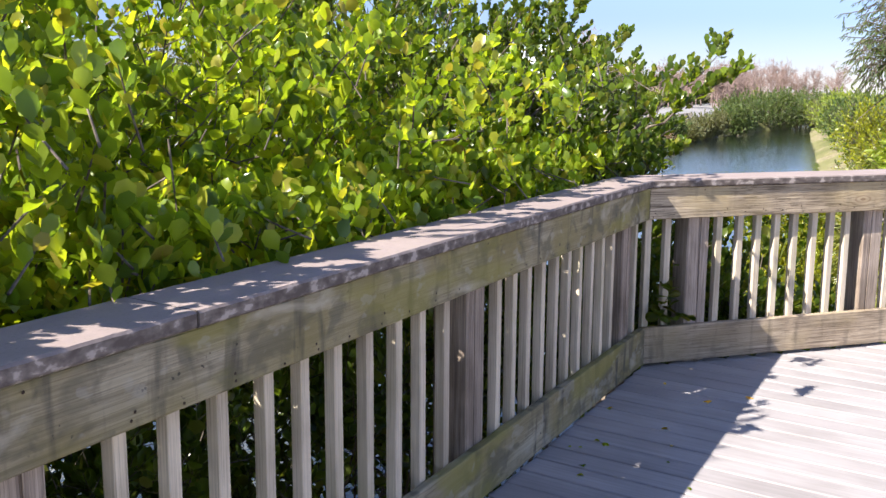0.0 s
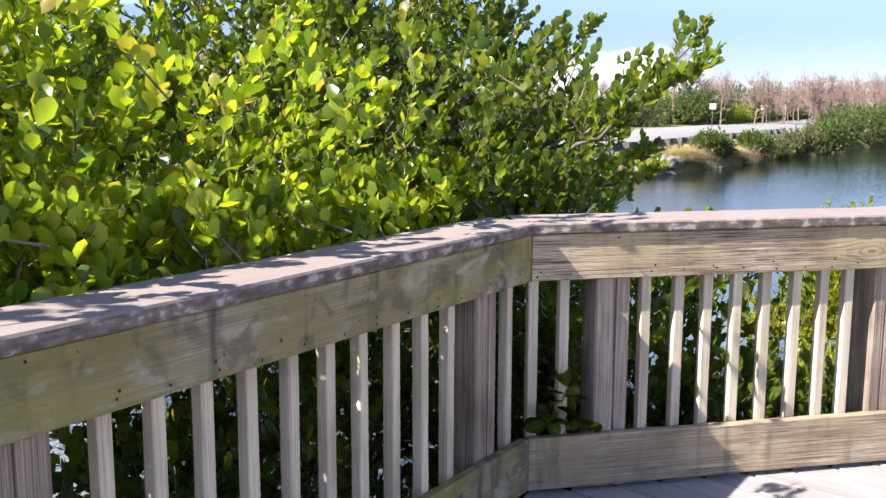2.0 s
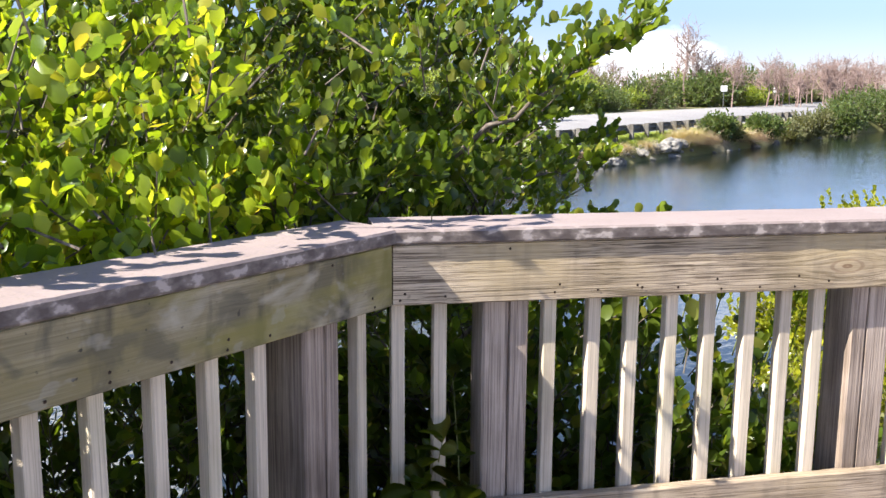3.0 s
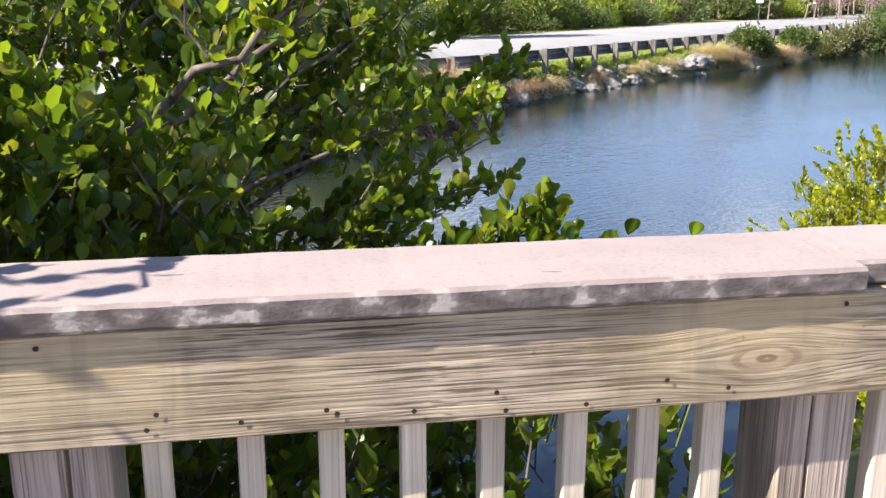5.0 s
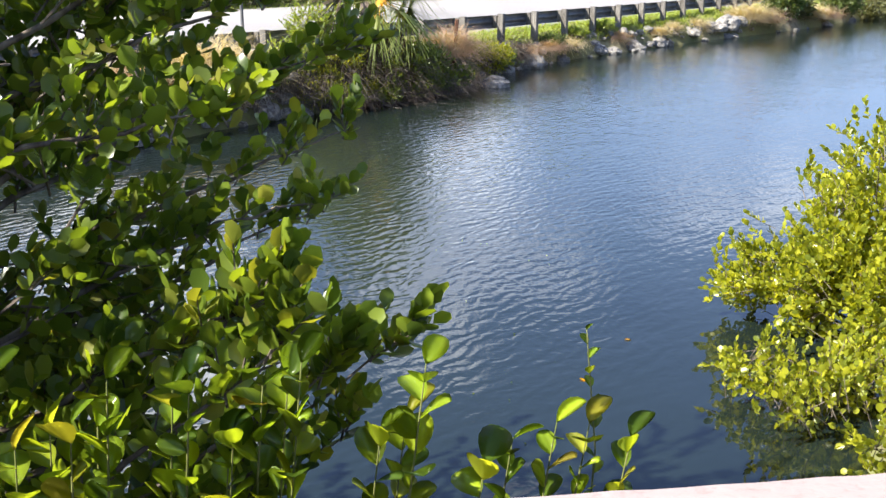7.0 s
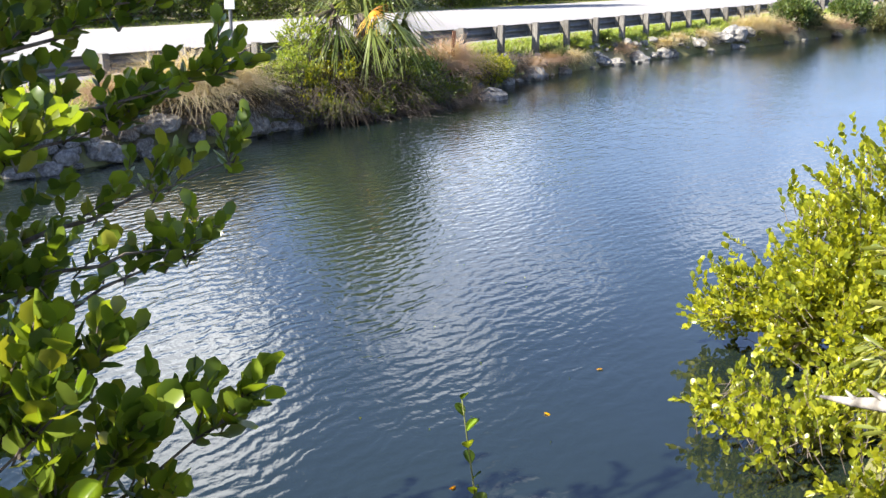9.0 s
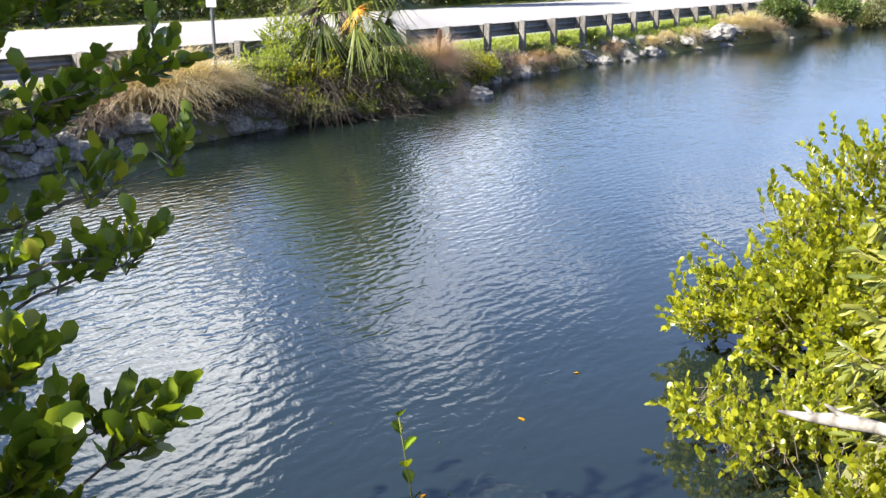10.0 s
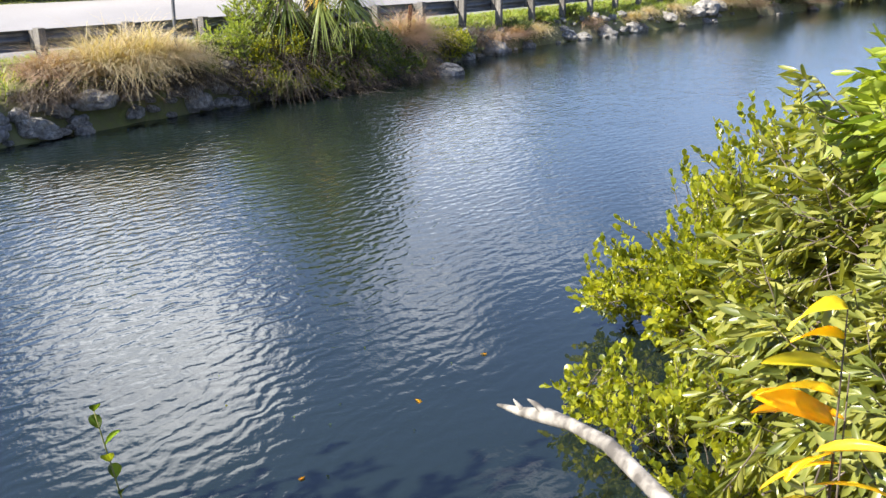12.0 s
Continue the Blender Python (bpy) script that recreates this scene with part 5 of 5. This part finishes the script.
for i in range(26):
    u = 8 + i * 2.3
    bank_shrub("low dense scrub beyond the road", u, 27.3 + 0.5 * math.sin(i * 2.3), 1.6, 1.9 + 0.4 * math.sin(i * 1.7), LEAF_DARK_SHADED if i % 3 else LEAF_FAR, 430 + i, 420, 0.13, 0.085, 7, 0.3, "scrub beyond the road")

for i in range(19):
    u = 84 + i * 4.2
    bank_shrub("dense green scrub where the road bends away", u, 26.0 + 0.8 * math.sin(i * 1.7), 2.9, 3.9 + 0.8 * math.sin(i * 2.3), (LEAF_FAR, LEAF_GREY, LEAF_FRESH)[i % 3], 460 + i, 620, 0.22, 0.14, 7, 0.5, "scrub beyond the road")

palm_at = bank(14.6, 11.0)
palm = thing("fan_palm", "low fan palm with one golden dying frond", "palm", at=palm_at)
pb = Vector(palm_at)
v, f = tubes([[(pb + Vector((0, 0, -0.1)), 0.16), (pb + Vector((0.02, 0, 0.35)), 0.15), (pb + Vector((0.03, 0.02, 1.25)), 0.13)]], 10)
child("trunk", mesh_of("trunk", v, f, BARK, True), palm)
rng = np.random.default_rng(55)
crown = pb + Vector((0.03, 0.02, 1.25))
for i in range(34):
    a = i * 2.4 + rng.normal() * 0.2
    el = radians(rng.uniform(15, 80)) if i < 18 else (radians(rng.uniform(-35, 10)) if i < 27 else radians(rng.uniform(-80, -45)))
    d = Vector((math.cos(a) * math.cos(el), math.sin(a) * math.cos(el), math.sin(el)))
    side = d.cross(Vector((rng.normal() * 0.9, -0.9 + rng.normal() * 0.4, 0.4))).normalized()
    if i in (3, 12):
        d = Vector((0.62, -0.75, 0.1)).normalized() if i == 3 else Vector((-0.7, -0.4, 0.05)).normalized()
        side = d.cross(Vector((0.05, -1, 1.0))).normalized()
    reach = rng.uniform(0.45, 0.85) if i != 3 else 0.35
    hub = crown + d * reach + Vector((0, 0, 0.1 * reach))
    nb = 36
    ang = np.linspace(-1.7, 1.7, nb)
    al = np.array([tuple((d * math.cos(t) + side * math.sin(t)).normalized()) for t in ang]) + rng.normal(size=(nb, 3)) * 0.05
    long = (0.5 if i == 3 else 0.9 if i < 27 else 0.6) * (1 - 0.3 * (np.abs(ang) / 1.7) ** 2) * rng.uniform(0.85, 1.1, nb)
    fv, fl, ft = blades(rng, np.tile(np.array(hub), (nb, 1)), al, long, np.full(nb, 0.042), rng.uniform(0.35, 0.75, nb) if i < 27 else rng.uniform(0.8, 1.2, nb))
    gold = i == 3
    child("frond", fast_mesh("frond", fv, fl, ft, LEAF_GOLD if gold else (THATCH if i >= 27 or i == 12 else LEAF_PALM)), palm, None, "golden dying frond" if gold else ("dead hanging frond" if i >= 27 or i == 12 else ""))
    v, f = tubes([[(crown, 0.014), (crown.lerp(hub, 0.5) + Vector((0, 0, 0.05)), 0.011), (hub, 0.008)]], 5)
    child("stalk", mesh_of("stalk", v, f, STEM_GREEN), palm)


# ---------------- bare trees in the distance ----------------
def bare_tree_mesh(seed, tall, spread):
    rng = np.random.default_rng(seed)
    paths = []

    def grow(p, d, length, r, depth):
        q = p + d * length
        mid = p.lerp(q, 0.5) + Vector(rng.normal(size=3) * length * 0.05)
        paths.append([(p, r), (mid, r * 0.8), (q, r * 0.55)])
        if depth == 0:
            return
        for k in range(6 if depth < 3 else 14):
            t = rng.uniform(0.35, 1.0)
            e = (d * 0.75 + Vector(rng.normal(size=3) * spread) + Vector((0, 0, 0.12))).normalized()
            grow(p.lerp(q, t), e, length * rng.uniform(0.35, 0.6) * (1.1 if depth < 3 else 0.75), max(r * 0.42, 0.014), depth - 1)

    grow(Vector((0, 0, 0)), Vector((0.02, 0.01, 1)), tall * 0.72, tall * 0.016, 3)
    v, f = tubes(paths, 4)
    return mesh_of("trunk", v, f, BARK_BARE)


bare = [bare_tree_mesh(500 + i, 6.6 + 0.5 * i, 0.55) for i in range(4)]
rng = np.random.default_rng(12)
for i in range(84):
    x, y = (rng.uniform(46, 66), rng.uniform(74, 92)) if i < 64 else (rng.uniform(24, 46), rng.uniform(72, 96))
    ob = thing("bare_tree", "leafless pinkish-grey tree in the distance", "tree", "distant bare trees", at=(x, y, -0.9))
    k = rng.uniform(0.5, 0.75) if i < 64 else rng.uniform(0.45, 0.7)
    child("trunk", bare[i % 4], ob, Matrix.Translation((x, y, -0.9)) @ Matrix.Rotation(rng.uniform(0, 6.28), 4, "Z") @ Matrix.Scale(k, 4))
for i, (x, y, k) in enumerate(((38.4, 78.0, 1.05), (40.5, 80.0, 0.95), (75, 76, 0.8), (82, 78, 0.8))):
    ob = thing("bare_tree", "tall leafless grey tree beyond the road", "tree", "distant bare trees", at=(x, y, -0.9))
    child("trunk", bare[(i + 1) % 4], ob, Matrix.Translation((x, y, -0.9)) @ Matrix.Rotation(i * 1.3, 4, "Z") @ Matrix.Scale(k, 4))

# tall trees beyond the road, whose dark shapes the water mirrors
for i, (x, y, h, r) in enumerate(((3.0, 42.0, 11.5, 1.7), (4.6, 43.5, 10.0, 1.5), (1.6, 43.0, 8.5, 1.4))):
    shrub("roadside_tree", "tall dark green tree beyond the road", (x, y, -0.8), [(x, y, h * 0.72, r, r, h * 0.27), (x + 0.6, y - 0.3, h * 0.5, r * 0.9, r * 0.9, h * 0.2), (x - 0.5, y, h * 0.32, r * 0.9, r * 0.9, h * 0.2)], 900, 8, 0.45, 0.2, 0.12, LEAF_FAR, 610 + i, None, 14, 0.12,
          group="tall trees beyond the road", category="tree")

# weeping tree on the near bank
shrub("weeping_tree", "grey-green tree with fine drooping foliage", (14.4, 12.6, -0.8), [(14.1, 12.8, 3.4, 1.6, 1.6, 2.0), (13.7, 13.0, 2.2, 1.2, 1.2, 1.1), (14.6, 12.6, 5.0, 1.6, 1.6, 1.6)], 1500, 9, 0.3, 0.13, 0.024, LEAF_FAR, 601, None, 18, 0.07,
      lift=-1.1, up=-0.4, category="tree")

# small leaves adrift
rng = np.random.default_rng(15)
for i, (x, y) in enumerate([(3.1, 5.2), (2.45, 4.4), (2.2, 4.0), (3.6, 5.8)] + [(rng.uniform(1.8, 4.0), rng.uniform(4.2, 8.5)) for _ in range(22)]):
    ob = new("floating_leaf", (YELLOW if i < 4 else BROAD)[i % 3])
    ob.matrix_basis = Matrix.Translation((x, y, WATER_Z + 0.006)) @ Matrix.Rotation(rng.uniform(0, 6.28), 4, "Z") @ Matrix.Scale(0.5 if i < 4 else rng.uniform(0.15, 0.3), 4)
    tagged(ob, "small fallen leaf adrift on the water", "leaf", "leaves on the water")


# litter on the deck and the cap board
bm = bmesh.new()
bmesh.ops.create_cone(bm, cap_ends=True, segments=6, radius1=0.0016, radius2=0.0011, depth=0.05)
stick = bpy.data.meshes.new("stick")
bm.to_mesh(stick)
bm.free()
stick.materials.append(BARK)
for x, y, turn, k in ((1.02, 0.035, 1.4, 0.6), (0.85, 0.11, 0.2, 0.4), (0.72, 0.1, 1.5, 0.5), (1.52, 0.06, 0.5, 0.25), (1.62, 0.13, 1.0, 0.3), (0.5, 0.05, 0.9, 0.25)):
    ob = new("stick", stick)
    ob.matrix_basis = Matrix.Translation((x, y, CAP[1] + 0.0012)) @ Matrix.Rotation(turn, 4, "Z") @ Matrix.Rotation(radians(90), 4, "X") @ Matrix.Scale(k, 4)
    tagged(ob, "tiny dark twig lying on the cap board", "twig", "litter on the cap board")
rng = np.random.default_rng(71)
for i in range(26):
    q = on_left(rng.uniform(0.1, 3.2), -rng.uniform(0.05, 0.75) ** 1.2, DECK + 0.004)
    ob = new("fallen_leaf", (BROAD if i % 3 else YELLOW)[i % 3])
    ob.matrix_basis = Matrix.Translation(q) @ Matrix.Rotation(rng.uniform(0, 6.28), 4, "Z") @ Matrix.Scale(rng.uniform(0.25, 0.6), 4)
    tagged(ob, "small dry fallen leaf on the deck", "leaf", "leaves on the deck")
